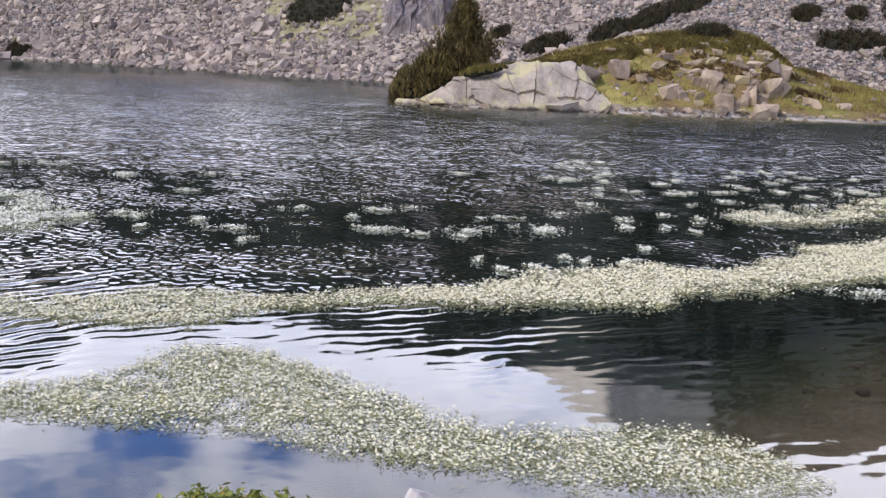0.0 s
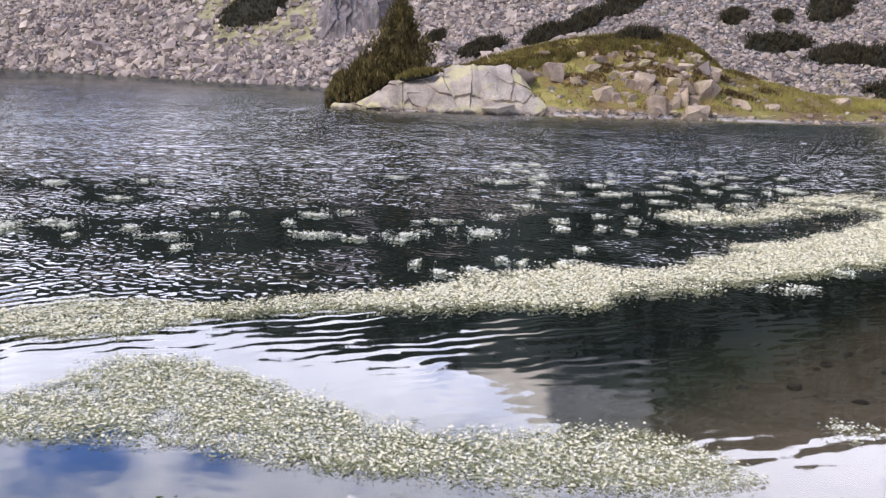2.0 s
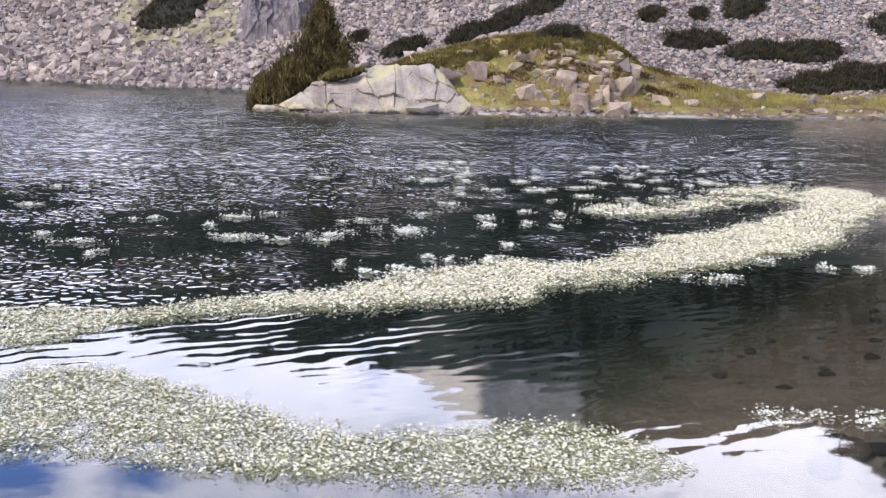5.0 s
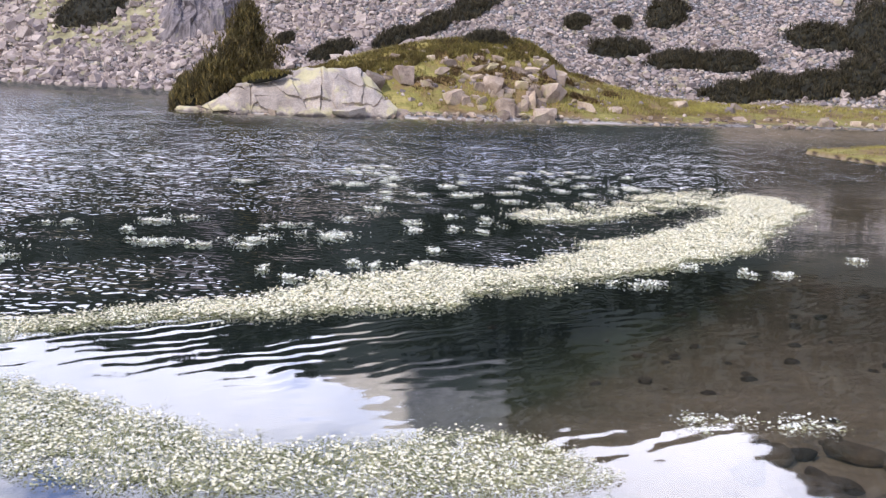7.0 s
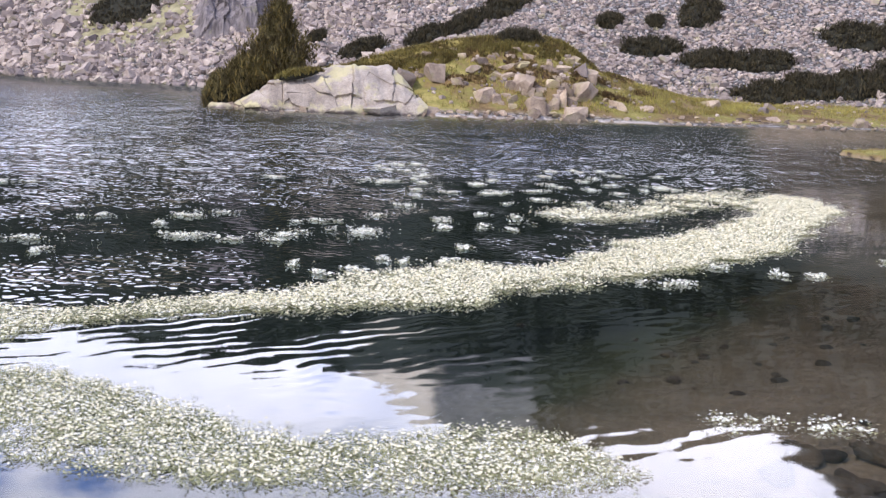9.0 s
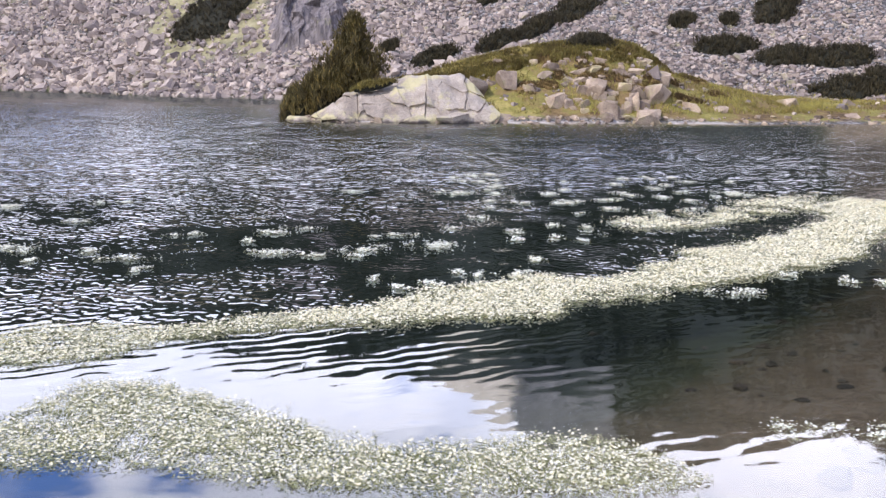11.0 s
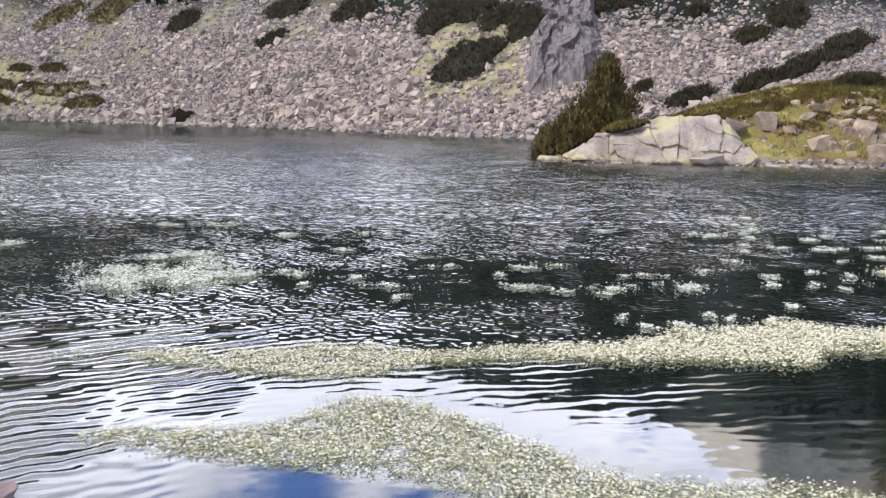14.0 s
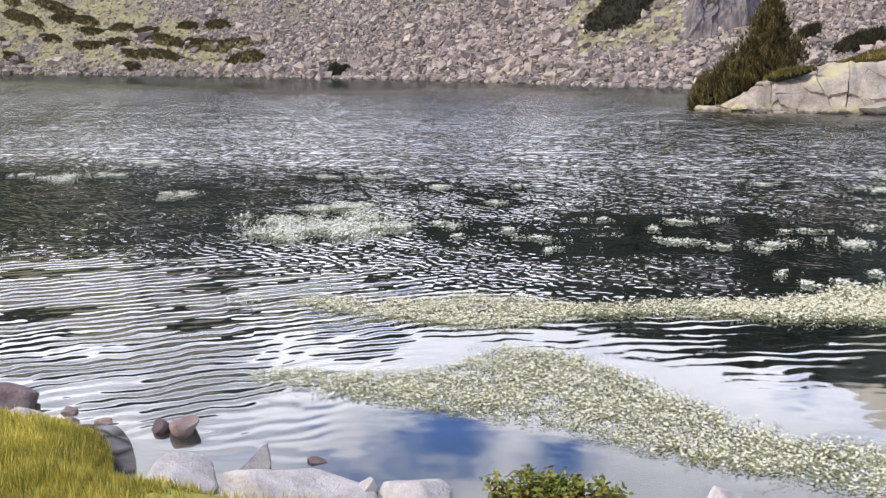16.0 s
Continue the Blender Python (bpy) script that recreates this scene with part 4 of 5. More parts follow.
# ---- the headland: slabs, boulders, juniper, pines ----
def boulder(name, x0, x1, z0, z1, y, deep, seed, label, mat=SLAB, cuts=18, level=4, rough=0.035, keen=0.6, tilt=0.0, group="boulders on the headland", boxy=False):
    """A granite boulder that spans x0 to x1 and z0 to z1, its middle at y."""
    v, f = stone(seed, level, cuts, (1, 1, 1), rough, keen, boxy)
    lo, hi = v.min(0), v.max(0)
    v = (v - (lo + hi) / 2) / (hi - lo)
    v[:, 0] += tilt * v[:, 2]
    v *= ((x1 - x0), deep, (z1 - z0))
    ob = tagged(new(name, mesh_from(name, v, f, [mat])), label, "boulder", group)
    ob.location = ((x0 + x1) / 2, y, (z0 + z1) / 2)
    return ob


OUTCROP = [(-2.0, -0.1), (-1.4, 0.0), (-0.9, 0.12), (-0.35, 0.48), (0.5, 1.1), (1.02, 1.36), (1.1, 1.18), (1.2, 1.3), (1.8, 1.36), (2.75, 1.72), (3.65, 1.98), (4.6, 1.88), (5.5, 1.9), (6.0, 1.66), (6.4, 0.98), (6.95, 0.1)]


def granite_outcrop(seed):
    """The slabs of the headland: one bare rock face, broken by joints into tilted plates."""
    rng = np.random.default_rng(seed)
    nu, nv = 300, 110
    u, v = np.meshgrid(np.linspace(-2.0, 6.95, nu), np.linspace(0, 1.5, nv), indexing="ij")
    x, w = u.ravel(), v.ravel()
    top = along(OUTCROP, x) + 0.3 * (fbm(x * 1.9, x * 0, 3, seed) - 0.5)
    front = 40.0 - 0.25 * ease(0, 3, x) + 0.6 * (fbm(x / 1.3, x * 0 + 3, 3, seed + 1) - 0.5) + 1.6 * ease(0.2, -2.0, x)
    up = np.minimum(w, 1.0)
    z = -0.45 + (top + 0.45) * (1 - (1 - up) ** 1.5) - 0.45 * np.maximum(w - 1, 0)
    y = front + 2.1 * up**1.6 * (0.35 + top / 2.2) + 3.0 * np.maximum(w - 1, 0)
    # joints: steep ones part the face into ribs, a flatter one crosses each rib
    wander = 0.7 * (fbm(x * 0.9, z * 0.9, 4, seed + 5) - 0.5)
    lean = x + wander * ease(0.0, 0.8, np.abs(x - 1.08)) - 0.3 * (z - 1) * ease(1.2, 3.5, x)
    steep = np.array([-3.0, 1.08, 3.85, 5.35, 9.0])
    rib = np.searchsorted(steep, lean) - 1
    side = np.minimum(lean - steep[rib], steep[rib + 1] - lean)
    cross = z + 2.2 * wander - (0.9 + rng.uniform(-0.5, 0.5, 8))[rib] - (rng.uniform(-0.6, 0.3, 8))[rib] * (x - steep[rib])
    k = 2 * rib + (cross > 0)
    out = rng.uniform(-0.03, 0.04, 16)[k] + rng.uniform(-0.08, 0.08, 16)[k] * (lean - steep[rib] - 0.6) + rng.uniform(-0.09, 0.09, 16)[k] * cross
    joint = np.maximum(ease(0.04, 0.0, side), 0.7 * ease(0.035, 0.0, np.abs(cross)) * ease(0.42, 0.55, fbm(x * 0.8, z * 0.8 + 5, 2, seed + 9)))
    # small flat facets where pieces have split off
    fx, fz = rng.uniform(-2.2, 7.2, 44), rng.uniform(-0.5, 2.6, 44)
    m = np.hypot((x + wander)[:, None] - fx, 1.3 * (z[:, None] - fz) + 0.4 * (x[:, None] - fx)).argmin(1)
    out = out + rng.uniform(-0.03, 0.03, 44)[m] + rng.uniform(-0.13, 0.13, 44)[m] * (x - fx[m]) + rng.uniform(-0.16, 0.1, 44)[m] * (z - fz[m])
    out = out - 0.05 * joint + 0.22 * (fbm(x * 1.4, z * 1.4, 6, seed + 8) - 0.5)
    y, z = y - out, z + 0.35 * out * ease(0, 0.3, w)
    i, j = np.meshgrid(np.arange(nu - 1), np.arange(nv - 1), indexing="ij")
    quads = np.stack([i * nv + j, (i + 1) * nv + j, (i + 1) * nv + j + 1, i * nv + j + 1], -1).reshape(-1, 4)
    return np.stack([x, y, z], 1), quads, k[quads[:, 0]]


outcrop = thing("granite_outcrop", (0, 0, 0), "bare pale granite slabs with joints and yellow lichen", "rock outcrop")
verts, quads, plate = granite_outcrop(77)
for k in np.unique(plate):
    used, back = np.unique(quads[plate == k], return_inverse=True)
    part("slab", mesh_from("slab", verts[used], back.reshape(-1, 4), [SLAB]), outcrop)
for n, (x0, x1, z0, z1, y, deep) in enumerate([(2.6, 4.0, -0.3, 0.35, 39.9, 0.8), (4.2, 5.6, -0.3, 0.45, 39.9, 0.9), (-1.9, -0.9, -0.3, 0.22, 41.0, 0.8), (0.1, 1.0, -0.3, 0.25, 40.1, 0.6), (5.7, 6.9, -0.3, 0.75, 40.2, 0.9)]):
    boulder("boulder", x0, x1, z0, z1, y, deep, 40 + n, "low pale granite boulder at the foot of the slabs")
BLOCKS_ON = [(7.15, 8.05, 1.5, 2.35, 42.7, 0.9), (5.7, 6.65, 1.3, 2.1, 42.4, 1), (9.05, 9.9, 0.85, 1.45, 41.4, 0.9), (9.8, 10.3, 0.6, 1.25, 41.3, 0.7), (11.2, 12.2, 0.1, 1.15, 40.7, 0.8), (10.95, 11.9, 1.25, 2.05, 41.9, 1), (6.3, 7.9, -0.1, 0.6, 40.7, 1.2), (8, 8.9, -0.1, 0.5, 40.5, 0.9), (12.28, 12.46, 0.1, 1.0, 40.9, 0.4), (12.5, 12.68, 0.1, 1.15, 41.0, 0.4), (10.4, 10.75, 0.2, 1.0, 41.0, 0.5)]
BLOCKS_BEYOND = [(12.65, 13.85, -0.1, 0.8, 40.4, 1.0), (13.45, 14.7, 0.8, 1.85, 41.8, 1.1), (12.75, 13.1, 0.6, 1.5, 41.2, 0.5), (13.15, 13.45, 0.5, 1.7, 41.5, 0.5), (15.2, 15.95, 0.55, 1.1, 41.4, 0.7), (12.35, 12.75, 0.3, 1.2, 41, 0.5), (14.4, 15, 1.7, 2.4, 43, 0.6), (20.8, 21.8, 0.7, 1.2, 44, 0.7), (27, 27.8, -0.05, 0.65, 41.6, 0.6), (22.8, 23.9, 0, 0.6, 42.3, 0.8), (33, 34, 0.4, 1, 50.5, 0.8), (28.5, 29.2, 0.4, 0.8, 52.5, 0.6), (16.4, 17.2, 0.5, 0.9, 41.6, 0.6)]
for n, (x0, x1, z0, z1, y, deep) in enumerate(BLOCKS_ON + BLOCKS_BEYOND):
    boulder("boulder", x0 - 0.02, x1 + 0.02, z0 - 0.45, z1 - 0.2, y, deep * 1.25, 80 + n, "angular pale granite boulder sunk in the turf", BOULDER, cuts=12, level=4, rough=0.07, keen=0.66, tilt=0.14 * (n % 3 - 1), boxy=True)
rng = np.random.default_rng(21)
for n in range(96):
    x, y, s = rng.uniform(6.8, 16.2) if n % 2 else rng.normal(12.6, 1.5), rng.uniform(40.6, 44.6), rng.uniform(0.14, 0.5)
    z = float(height(x, y))
    boulder("boulder", x - s * 0.75, x + s * 0.75, z - 0.5 * s, z + rng.uniform(0.25, 0.7) * s, y, s * 1.2, 150 + n, "low granite rock half buried in the headland turf", BOULDER, cuts=6, level=3, rough=0.06, keen=0.7, tilt=rng.uniform(-0.35, 0.35), boxy=True)


def rubble(name, n, x_range, y_range, sizes, low, high, label, mat, seed, sink=0.25):
    """Small stones on the land between two heights, of kind stuff."""
    rng = np.random.default_rng(seed)
    x, y = rng.uniform(*x_range, n), rng.uniform(*y_range, n)
    z = height(x, y)
    keep = (z > low) & (z < high)
    x, y, z = x[keep], y[keep], z[keep]
    size = np.exp(rng.normal(0, 0.4, len(x))) * sizes
    pick = rng.integers(0, len(BLOCKS), len(x))
    rot = turns(rng, len(x), 0.5)
    at = np.stack([x, y, z + size * (0.33 - sink)], 1)
    pairs = [scattered(BLOCKS[k], rot[pick == k], size[pick == k], at[pick == k]) for k in range(len(BLOCKS)) if (pick == k).any()]
    return tagged(new(name, mesh_from(name, *merged(*pairs), [mat])), label, "stones", kind="stuff")


rubble("shoreline_stones", 900, (-2.5, 15), (39.0, 42.5), 0.2, -0.12, 0.25, "pale stones along the headland's waterline", BOULDER, 22)
rubble("meadow_shore_stones", 330, (15, 36), (39.5, 43.0), 0.16, -0.1, 0.22, "grey-brown stones along the meadow's waterline", BOULDER, 26)
rubble("headland_stones", 150, (6.5, 17), (40.5, 45), 0.18, 0.5, 3.2, "scattered grey stones in the headland turf", SCREE, 23)
rubble("meadow_stones", 90, (15, 42), (41, 55), 0.25, 0.3, 1.2, "grey stones lying in the shore meadow", SCREE, 24)
rubble("far_shore_stones", 1500, (-125, -38), (88, 130), 0.6, -0.2, 5.0, "pale stones along the far left shore", SCREE, 25)


def grass(name, n, x_range, y_range, size, low, high, mat, label, seed, only=None, bare=0.36):
    rng = np.random.default_rng(seed)
    x, y = rng.uniform(*x_range, n), rng.uniform(*y_range, n)
    lands = np.stack(parts_of_land(x, y))
    z = lands.max(0)
    keep = (z > low) & (z < high) & (fbm(x / 0.9, y / 0.9, 3, seed) > bare)
    if only is not None:
        keep &= lands.argmax(0) == only
    rim = np.minimum(np.minimum(x - x_range[0], x_range[1] - x), np.minimum(y - y_range[0], y_range[1] - y))
    keep &= rng.uniform(0, 1, n) < ease(0, 0.55, rim)  # thins out towards its edges
    x, y, z = x[keep], y[keep], z[keep]
    m = len(x)
    return tagged(new(name, mesh_from(name, *scattered(BLADES, turns(rng, m, 0.3), size * rng.uniform(0.6, 1.4, m), np.stack([x, y, z - 0.02], 1)), [mat])), label, "grass", kind="stuff")


grass("headland_grass", 16000, (5.5, 24), (40, 50), 0.2, 0.35, 3.6, MEADOW, "yellow-green alpine turf on the headland", 31, 1)
grass("meadow_grass", 16000, (18, 48), (40.5, 62), 0.2, 0.3, 1.6, MEADOW, "sunlit yellow-green grass of the shore meadow", 32)
grass("islet_grass", 9000, (15.5, 34), (22.5, 33), 0.11, 0.12, 1.0, MEADOW, "short green-yellow grass on a low islet", 33, 2)

JUNIPERS = [(1.95, 42.2, 1.1, 0.5, 0.24), (3.4, 44.0, 1.5, 0.7, 0.28), (5.3, 44.3, 1.8, 0.8, 0.26), (7.2, 44.6, 1.7, 0.9, 0.26), (9.0, 45.3, 1.7, 1.0, 0.26), (10.6, 45.6, 1.5, 0.9, 0.32), (13.7, 45.5, 1.5, 0.9, 0.3), (14.8, 45.2, 0.9, 0.7, 0.24), (12.8, 44.3, 1.1, 0.6, 0.18), (16.8, 45.6, 0.8, 0.5, 0.2), (6.5, 43.8, 1.1, 0.5, 0.22), (4.6, 43.7, 1.1, 0.5, 0.28), (9.9, 44.4, 1.0, 0.6, 0.2), (11.4, 44.3, 0.8, 0.5, 0.2), (8.1, 44.0, 0.8, 0.5, 0.2)]
for n, (x, y, hw, hd, tall) in enumerate(JUNIPERS):
    thicket("juniper_shrub", x, y, hw, hd, tall, JUNIPER, "low olive-brown juniper mat along the headland's crest", "juniper", "junipers on the headland", count=420, size=0.22, template=SPRAY, seed=50 + n, inside=JUNIPER)
rng = np.random.default_rng(27)
for n in range(30):
    x, y = rng.uniform(7.0, 17.5), rng.uniform(42.0, 45.6)
    thicket("heather_cushion", x, y, rng.uniform(0.25, 0.7), rng.uniform(0.2, 0.4), rng.uniform(0.1, 0.2), HEATHER, "brown-olive heather cushion in the headland turf", "heather", "heather on the headland", count=110, size=0.16, template=SPRAY, seed=400 + n, inside=HEATHER)
thicket("dwarf_pine_shrub", 11.8, 45.2, 1.05, 0.8, 0.6, MUGO, "rounded dark dwarf pine on the headland's top", count=600, size=0.26, seed=70)
thicket("dwarf_pine_shrub", -1.35, 42.9, 0.95, 0.9, 1.35, PINE, "dark pine bush leaning over the water at the tip", count=900, size=0.3, seed=71)
thicket("dwarf_pine_shrub", -0.55, 42.8, 0.85, 0.8, 1.9, PINE, "dark pine bush beside the headland's pine tree", count=1000, size=0.3, seed=72)
thicket("dwarf_pine_shrub", 0.15, 43.1, 0.85, 0.8, 2.1, PINE, "tall dark pine bush against the pine tree's foot", count=1100, size=0.3, seed=73)


thicket("juniper_shrub", 1.7, 41.25, 0.85, 0.35, 0.26, JUNIPER, "brown-green juniper hanging over the slab's top edge", "juniper", "junipers on the headland", count=420, size=0.2, template=SPRAY, seed=90, ground_fn=lambda x, y: 1.38 + 0.22 * (np.asarray(x) - 1.6))


def pine_tree(x, y, tall, wide, seed, label):
    """A mountain pine: bent trunk, limbs that rise at their ends, crown of needle shoots with gaps."""
    rng = np.random.default_rng(seed)
    base = thing("pine_tree", (x, y, float(height(x, y)) - 0.05), label, "pine tree")
    s = np.linspace(0, 1, 9)
    spine = np.stack([0.10 * np.sin(2.2 * s) * tall * 0.3, 0.05 * np.sin(3 * s + 1), s * tall * 0.97], 1)
    part("trunk", mesh_from("trunk", *lathe(spine, 0.13 * (1 - s) ** 0.8 + 0.012, 8), [BARK], None, True), base)
    limbs, spots = [], []
    for n in range(84):
        h = 0.04 + 0.93 * ((n + rng.uniform(0, 1)) / 84) ** 0.9
        reach = 0.5 * wide * (1.08 - h) ** 0.95 * rng.uniform(0.7, 1.12) * (0.75 + 0.25 * ease(0, 0.25, h))
        a = n * 2.4 + rng.uniform(-0.4, 0.4)
        q = np.array([np.interp(h, s, spine[:, k]) for k in range(3)])
        u = np.linspace(0, 1, 5)[:, None]
        out = np.array((math.cos(a), math.sin(a), 0)) * reach
        line = q + out * u + np.array((0, 0, 1)) * (0.42 * reach * u**1.8 + 0.12 * u)
        limbs.append(lathe(line, 0.03 * (1 - u[:, 0] * 0.8) * (1.2 - h), 5))
        for _ in range(int(20 + 34 * reach)):
            w = rng.uniform(0.2, 1.05)
            spots.append(q + out * w + np.array((0, 0, 1)) * (0.42 * reach * w**1.8 + 0.12 * w) + rng.normal(0, 0.10 + 0.06 * reach, 3))
    for limb in limbs:
        part("limb", mesh_from("limb", *limb, [BARK], None, True), base)
    spots = np.array(spots)
    part("crown", mesh_from("crown", *scattered(NEEDLES, turns(rng, len(spots), 0.6), 0.24 * rng.uniform(0.7, 1.4, len(spots)), spots), [PINE]), base)
    return base


pine_tree(0.85, 43.2, 3.6, 3.2, 3, "bushy dark green mountain pine above the granite slabs")


# ---- floating crowfoot in flower ----
def flower(petals):
    """A small white flower: separate petals round a raised yellow middle. Returns petals and middle."""
    v, f = [], []
    for n in range(petals):
        a = 2 * math.pi * n / petals
        c, s = math.cos(a), math.sin(a)
        side = np.array((-s, c, 0)) * 0.30
        mid = np.array((c, s, 0)) * 0.62 + (0, 0, 0.10)
        v += [(0, 0, 0), mid - side, np.array((c, s, 0)) + (0, 0, 0.22), mid + side]
        f += [(4 * n, 4 * n + 1, 4 * n + 2), (4 * n, 4 * n + 2, 4 * n + 3)]
    heart = np.array([(0.22, 0, 0.12), (-0.11, 0.19, 0.12), (-0.11, -0.19, 0.12), (0, 0, 0.24)]), np.array([(0, 1, 3), (1, 2, 3), (2, 0, 3)])
    return (np.array(v), np.array(f)), heart


BLOSSOM, MIDDLE = flower(5)
LEAF = np.array([(-0.5, 0, 0), (0, -0.28, 0.06), (0.6, 0, 0.0), (0, 0.28, 0.10)]), np.array([(0, 1, 2), (0, 2, 3)])


def crowfoot(name, x, y, label, seed, size=0.0125, rise=0.035, leaves=1.6, leaf=0.024, category="water flowers", group="", petal=PETAL):
    """Flowers at the given places, each just above the water, with leaves afloat between them."""
    rng = np.random.default_rng(seed)
    n = len(x)
    base = thing(name, (float(np.mean(x)), float(np.mean(y)), 0.0), label, category, group, "stuff" if n > 300 else "")
    px, py = x - base.location[0], y - base.location[1]
    at = np.stack([px, py, rise * rng.uniform(0.35, 1.3, n)], 1)
    rot, scale = turns(rng, n, 0.7), size * rng.uniform(0.75, 1.25, n)
    tagged(part("petals", mesh_from("petals", *scattered(BLOSSOM, rot, scale, at), [petal]), base), kind="stuff")
    tagged(part("flower_centres", mesh_from("flower_centres", *scattered(MIDDLE, rot, scale, at), [HEART]), base), kind="stuff")
    m = int(n * leaves)
    pick = rng.integers(0, n, m)
    lx, ly = px[pick] + rng.normal(0, 0.03, m), py[pick] + rng.normal(0, 0.03, m)
    la = np.stack([lx, ly, rng.uniform(0.004, 0.016, m)], 1)
    tagged(part("leaves", mesh_from("leaves", *scattered(LEAF, turns(rng, m, 0.35), leaf * rng.uniform(0.6, 1.4, m), la), [WEED]), base), kind="stuff")
    return base


def strip_spots(strip, per_metre, seed, soft, bare=0.12):
    rng = np.random.default_rng(seed)
    x0, x1 = strip[0][0], strip[-1][0]
    y0, y1 = min(q[1] for q in strip) - 0.2, max(q[2] for q in strip) + 0.2
    n = int((x1 - x0) * (y1 - y0) * per_metre)
    x, y = rng.uniform(x0, x1, n), rng.uniform(y0, y1, n)
    dense = in_strip(strip, x, y, soft) * ease(bare, bare + 0.26, fbm(x * (3.1 - 4 * (bare - 0.12)), y * 3.1, 4, seed + 2))
    keep = rng.uniform(0, 1, n) < dense
    x, y = x[keep], y[keep]
    stray = rng.uniform(0, 1, len(x)) < 0.16  # some drift off the mat
    return x + stray * rng.normal(0, 0.016, len(x)) * y, y + stray * rng.normal(0, 0.011, len(x)) * y


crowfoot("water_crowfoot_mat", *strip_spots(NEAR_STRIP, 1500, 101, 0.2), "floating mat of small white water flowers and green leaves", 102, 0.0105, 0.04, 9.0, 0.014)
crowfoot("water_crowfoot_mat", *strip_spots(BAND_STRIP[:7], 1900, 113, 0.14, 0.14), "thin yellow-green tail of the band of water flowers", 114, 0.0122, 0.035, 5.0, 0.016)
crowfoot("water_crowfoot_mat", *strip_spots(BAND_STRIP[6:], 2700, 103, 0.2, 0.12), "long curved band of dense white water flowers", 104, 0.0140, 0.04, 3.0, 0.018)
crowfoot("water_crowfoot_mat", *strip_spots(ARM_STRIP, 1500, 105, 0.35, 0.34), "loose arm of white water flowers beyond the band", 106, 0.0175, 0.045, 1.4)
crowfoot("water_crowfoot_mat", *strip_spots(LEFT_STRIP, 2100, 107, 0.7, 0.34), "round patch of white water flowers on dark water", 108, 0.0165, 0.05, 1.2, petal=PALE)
rng = np.random.default_rng(109)
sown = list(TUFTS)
for _ in range(46):
    sy = rng.uniform(13.5, 21)
    sown.append((rng.uniform(0.1, 0.42) * sy, sy, rng.uniform(0.08, 0.22), rng.uniform(0.06, 0.14)))
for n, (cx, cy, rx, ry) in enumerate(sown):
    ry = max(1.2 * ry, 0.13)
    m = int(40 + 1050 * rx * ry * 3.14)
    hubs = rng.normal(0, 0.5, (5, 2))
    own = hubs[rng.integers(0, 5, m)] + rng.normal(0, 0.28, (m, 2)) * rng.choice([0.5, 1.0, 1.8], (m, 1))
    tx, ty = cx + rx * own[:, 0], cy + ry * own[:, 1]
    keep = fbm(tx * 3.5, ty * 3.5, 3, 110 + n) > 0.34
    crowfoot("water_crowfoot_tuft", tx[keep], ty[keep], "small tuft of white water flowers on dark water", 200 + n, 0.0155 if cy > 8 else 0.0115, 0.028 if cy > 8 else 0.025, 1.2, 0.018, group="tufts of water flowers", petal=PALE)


# ---- the near bank ----
def bank_stone(x, y, z, size, seed, label, cuts=8, turn=0.0, level=4, mat=SHORE, rough=0.05, keen=0.72):
    v, f = stone(seed, level, cuts, size, rough, keen)
    ob = tagged(new("stone", mesh_from("stone", v, f, [mat], None, level > 3)), label, "stone", "stones at the near bank")
    ob.location, ob.rotation_euler = (x, y, z), (0, 0, radians(turn))
    return ob


bank_stone(-2.2, 3.84, 0.07, (0.44, 0.26, 0.15), 501, "broad pale worn granite stone on the near bank", 14, turn=8)
bank_stone(-1.58, 3.95, 0.06, (0.22, 0.17, 0.13), 502, "squarish pale granite stone at the water's edge", 16)
bank_stone(-1.86, 4.0, 0.03, (0.055, 0.06, 0.11), 503, "small pinkish stone between two larger ones")
bank_stone(-2.9, 3.85, 0.02, (0.24, 0.22, 0.16), 504, "mossy whitish-grey stone at the bank", 14)


def leaning_slab(x, y, z, tall, wide, thick, turn, label):
    """A thin three-cornered plate of rock with chipped edges, its point up."""
    bm = bmesh.new()
    outline = [(-0.62, -0.35), (-0.1, 0.22), (0.3, 0.95), (0.42, 1.0), (0.5, 0.3), (0.48, -0.35)]
    rings = [[bm.verts.new((u * wide, side * thick, v * tall)) for u, v in outline] for side in (-0.5, 0.5)]
    bm.faces.new(rings[0])
    bm.faces.new(rings[1][::-1])
    for k in range(len(outline)):
        m = (k + 1) % len(outline)
        bm.faces.new((rings[0][m], rings[0][k], rings[1][k], rings[1][m]))
    bmesh.ops.bevel(bm, geom=bm.edges[:], offset=0.07 * thick, segments=2, affect="EDGES")
    bmesh.ops.triangulate(bm, faces=bm.faces[:])
    bmesh.ops.subdivide_edges(bm, edges=bm.edges[:], cuts=2)
    for v in bm.verts:
        v.co += 0.12 * thick * noise.noise_vector(v.co * 18) + 0.05 * thick * noise.noise_vector(v.co * 60)
    bmesh.ops.recalc_face_normals(bm, faces=bm.faces[:])
    me = bpy.data.meshes.new("stone")
    bm.to_mesh(me)
    bm.free()
    me.materials.append(SHORE)
    ob = tagged(new("stone", me), label, "stone", "stones at the near bank")
    ob.location, ob.rotation_euler = (x, y, z), (radians(-14), 0, radians(turn))
    return ob


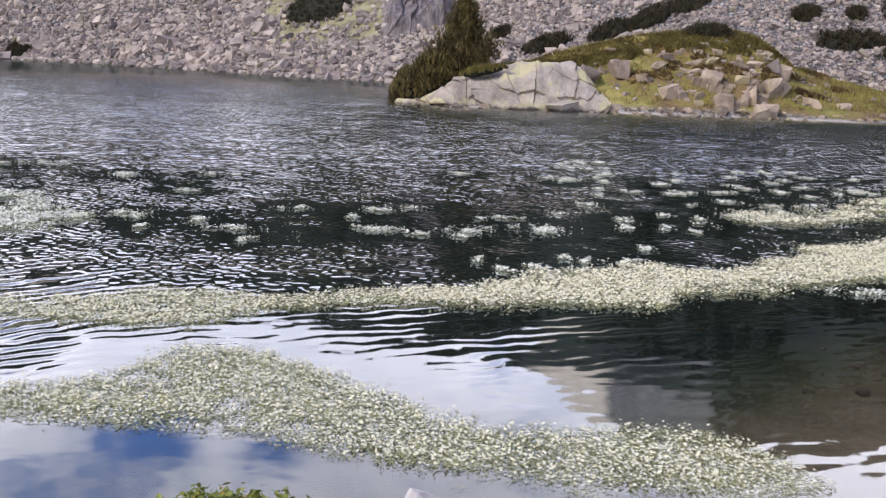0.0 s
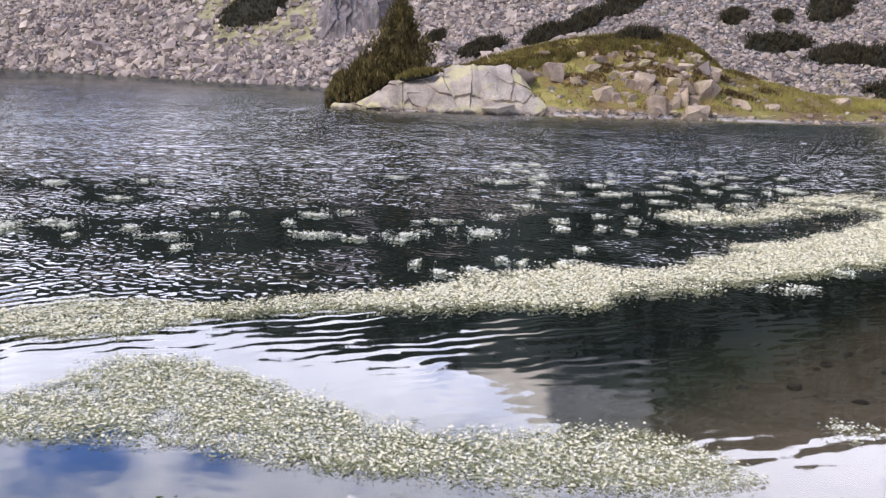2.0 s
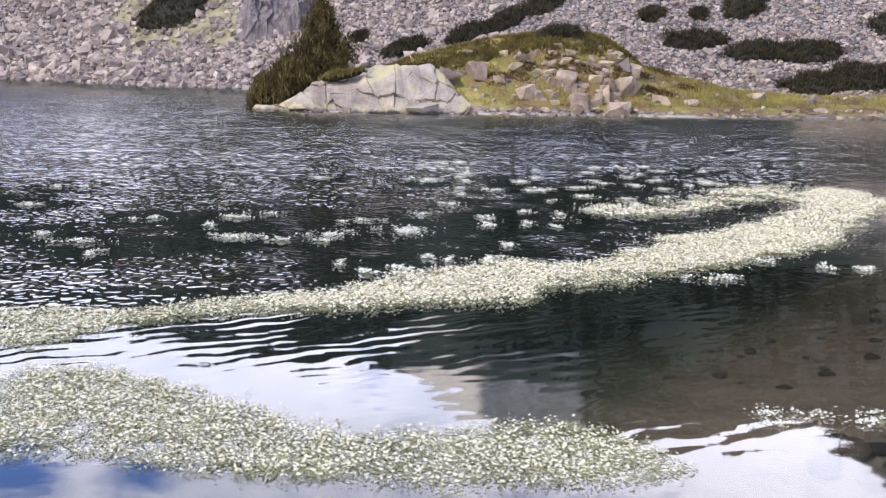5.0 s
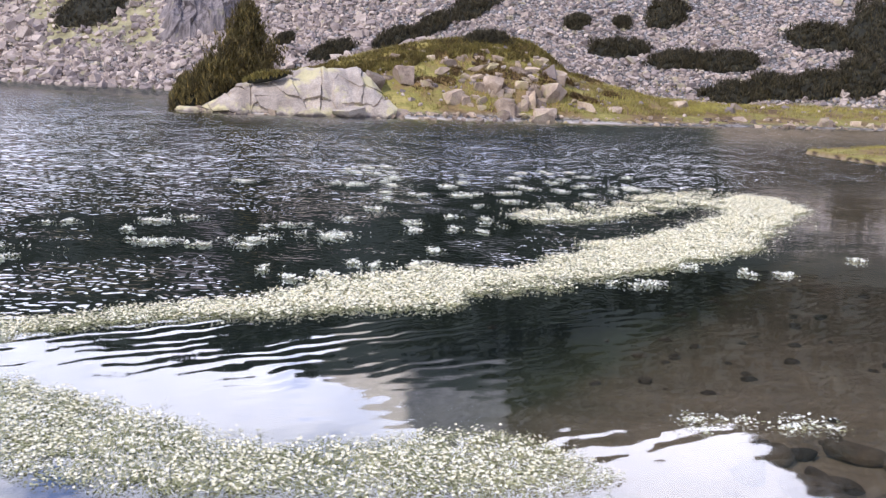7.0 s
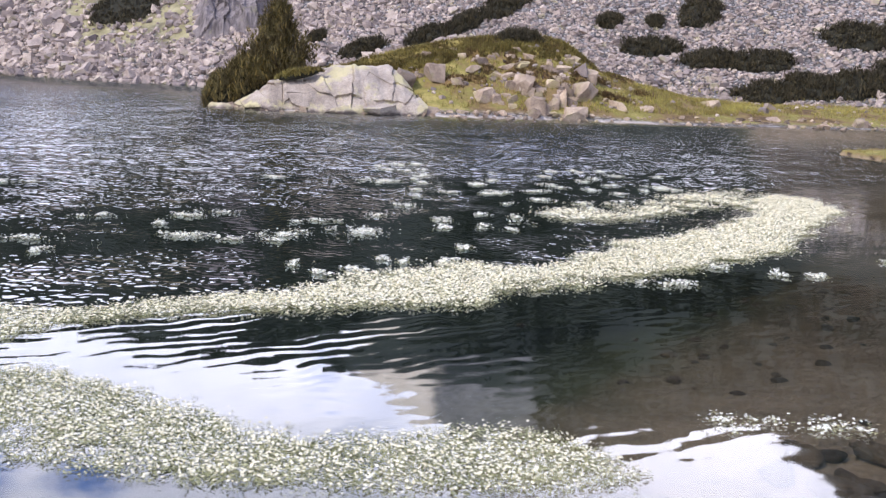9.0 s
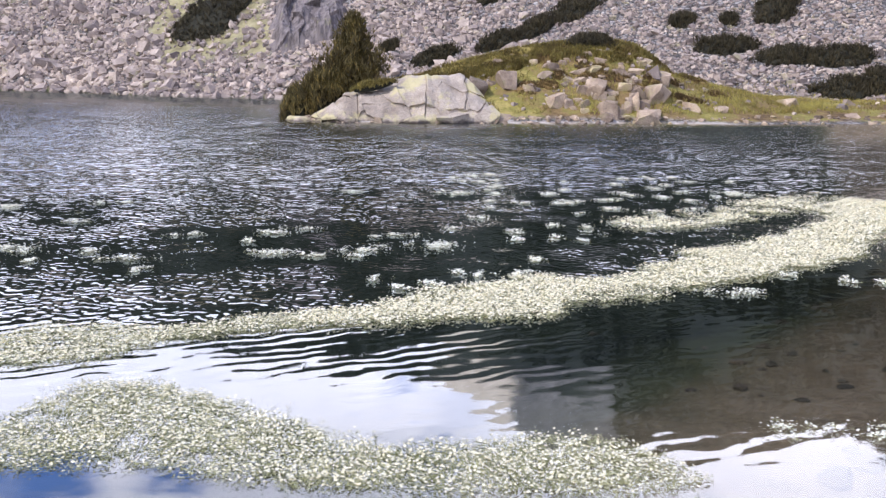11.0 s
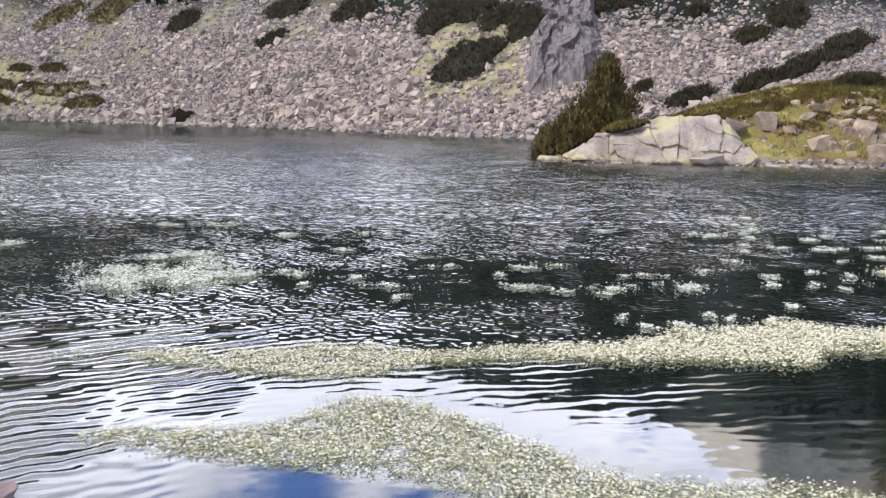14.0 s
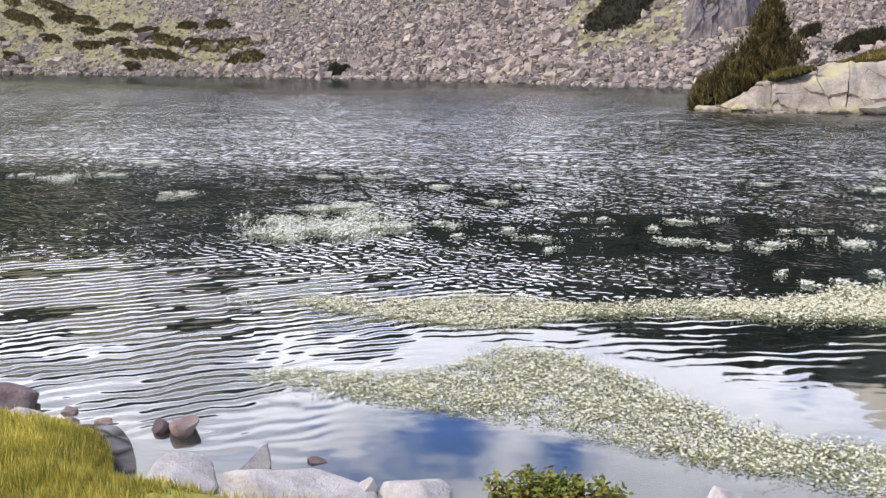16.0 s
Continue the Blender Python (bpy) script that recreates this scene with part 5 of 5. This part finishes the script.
leaning_slab(-2.66, 4.22, 0.02, 0.13, 0.2, 0.07, 24, "pointed grey slab of rock leaning in the shallows")
bank_stone(-3.36, 4.62, 0.03, (0.10, 0.085, 0.075), 506, "rounded reddish-brown stone standing in the water", 6, mat=RED)
bank_stone(-3.53, 4.61, 0.02, (0.065, 0.07, 0.06), 507, "dark small stone beside a rounded one in the water", 8, mat=RED)
bank_stone(-4.9, 4.72, 0.0, (0.28, 0.2, 0.13), 508, "flat reddish-brown rock in the water by the grass", 12, mat=RED)
bank_stone(0.0, 4.46, 0.01, (0.13, 0.1, 0.1), 509, "pale wet stone just breaking the surface", 14)
for n, (x, y, s) in enumerate([(-3.95, 4.62, 0.05), (-3.85, 4.42, 0.04), (-4.15, 4.55, 0.05), (-2.35, 4.42, 0.045), (-4.3, 4.72, 0.045)]):
    bank_stone(x, y, 0.0, (s * 1.4, s, s * 0.7), 520 + n, "small wet stone at the water's edge", level=3, mat=RED)
bank_stone(-4.0, 3.95, 0.27, (0.13, 0.1, 0.07), 540, "whitish stone lying in the bank grass")

grass("bank_grass", 42000, (-6.8, -2.3), (2.3, 5.0), 0.07, 0.05, 2.0, TURF, "fresh yellow-green grass on the near bank", 34, 3, 0.15)
grass("bank_turf", 17000, (-5.5, 5), (-1.5, 4.4), 0.085, 0.1, 2.0, TURF, "short green turf on the near bank", 35, 3)

bush = thing("bilberry_bush", (-0.82, 3.87, 0.125), "low bilberry bush with green and reddish leaves", "shrub")
rng = np.random.default_rng(55)
stems, spots = [], []
for n in range(120):
    a, r = rng.uniform(0, 2 * math.pi), rng.uniform(0.02, 0.30)
    foot = np.array((math.cos(a) * r * 0.6, math.sin(a) * r * 0.35, -0.1))
    tip = np.array((math.cos(a) * r * 1.2, math.sin(a) * r * 0.5, rng.uniform(0.08, 0.21)))
    u = np.linspace(0, 1, 4)[:, None]
    line = foot + (tip - foot) * u
    stems.append(lathe(line, [0.005, 0.004, 0.003, 0.001], 4))
    for _ in range(46):
        w = rng.uniform(0.25, 1.05)
        spots.append(foot + (tip - foot) * w + rng.normal(0, 0.016, 3))
part("wood", mesh_from("wood", *merged(*stems), [BARK]), bush)
part("leaves", mesh_from("leaves", *scattered(LEAF, turns(rng, len(spots), 1.2), rng.uniform(0.026, 0.046, len(spots)), np.array(spots)), [BERRY]), bush)

# stones on the shallow bed
rng = np.random.default_rng(66)
for n in range(60):
    x, y = rng.uniform(3.0, 9.0), rng.uniform(4.4, 11.0)
    s = rng.uniform(0.025, 0.06)
    if float(height(x, y)) < -0.05:
        bank_stone(x, y, float(height(x, y)) + 0.2 * s, (s * 1.5, s, s * 0.6), 600 + n, "dark silted stone on the shallow lake bed", level=2, turn=rng.uniform(0, 180), mat=SUNK)

for n in range(34):
    x, y, s = rng.uniform(3.0, 6.0), rng.uniform(4.2, 5.4), rng.uniform(0.06, 0.15)
    bank_stone(x, y, min(float(height(x, y)) + 0.3 * s, 0.01), (s * 1.5, s, s * 0.5), 700 + n, "dark wet stone in the shallows by the bank", level=3, turn=rng.uniform(0, 180), mat=SUNK)

# ---- pieces of the scree: the largest blocks, each by itself ----
shared = [mesh_from("scree_block", *b, [SCREE]) for b in BLOCKS]
for n in range(300):
    ob = part("scree_block", shared[kind_of[n]], scree)
    ob.matrix_basis = Matrix.LocRotScale(Vector(spots_of_scree[n]), Matrix(rot_of_scree[n]).to_quaternion(), Vector([float(sizes_of_scree[n])] * 3))
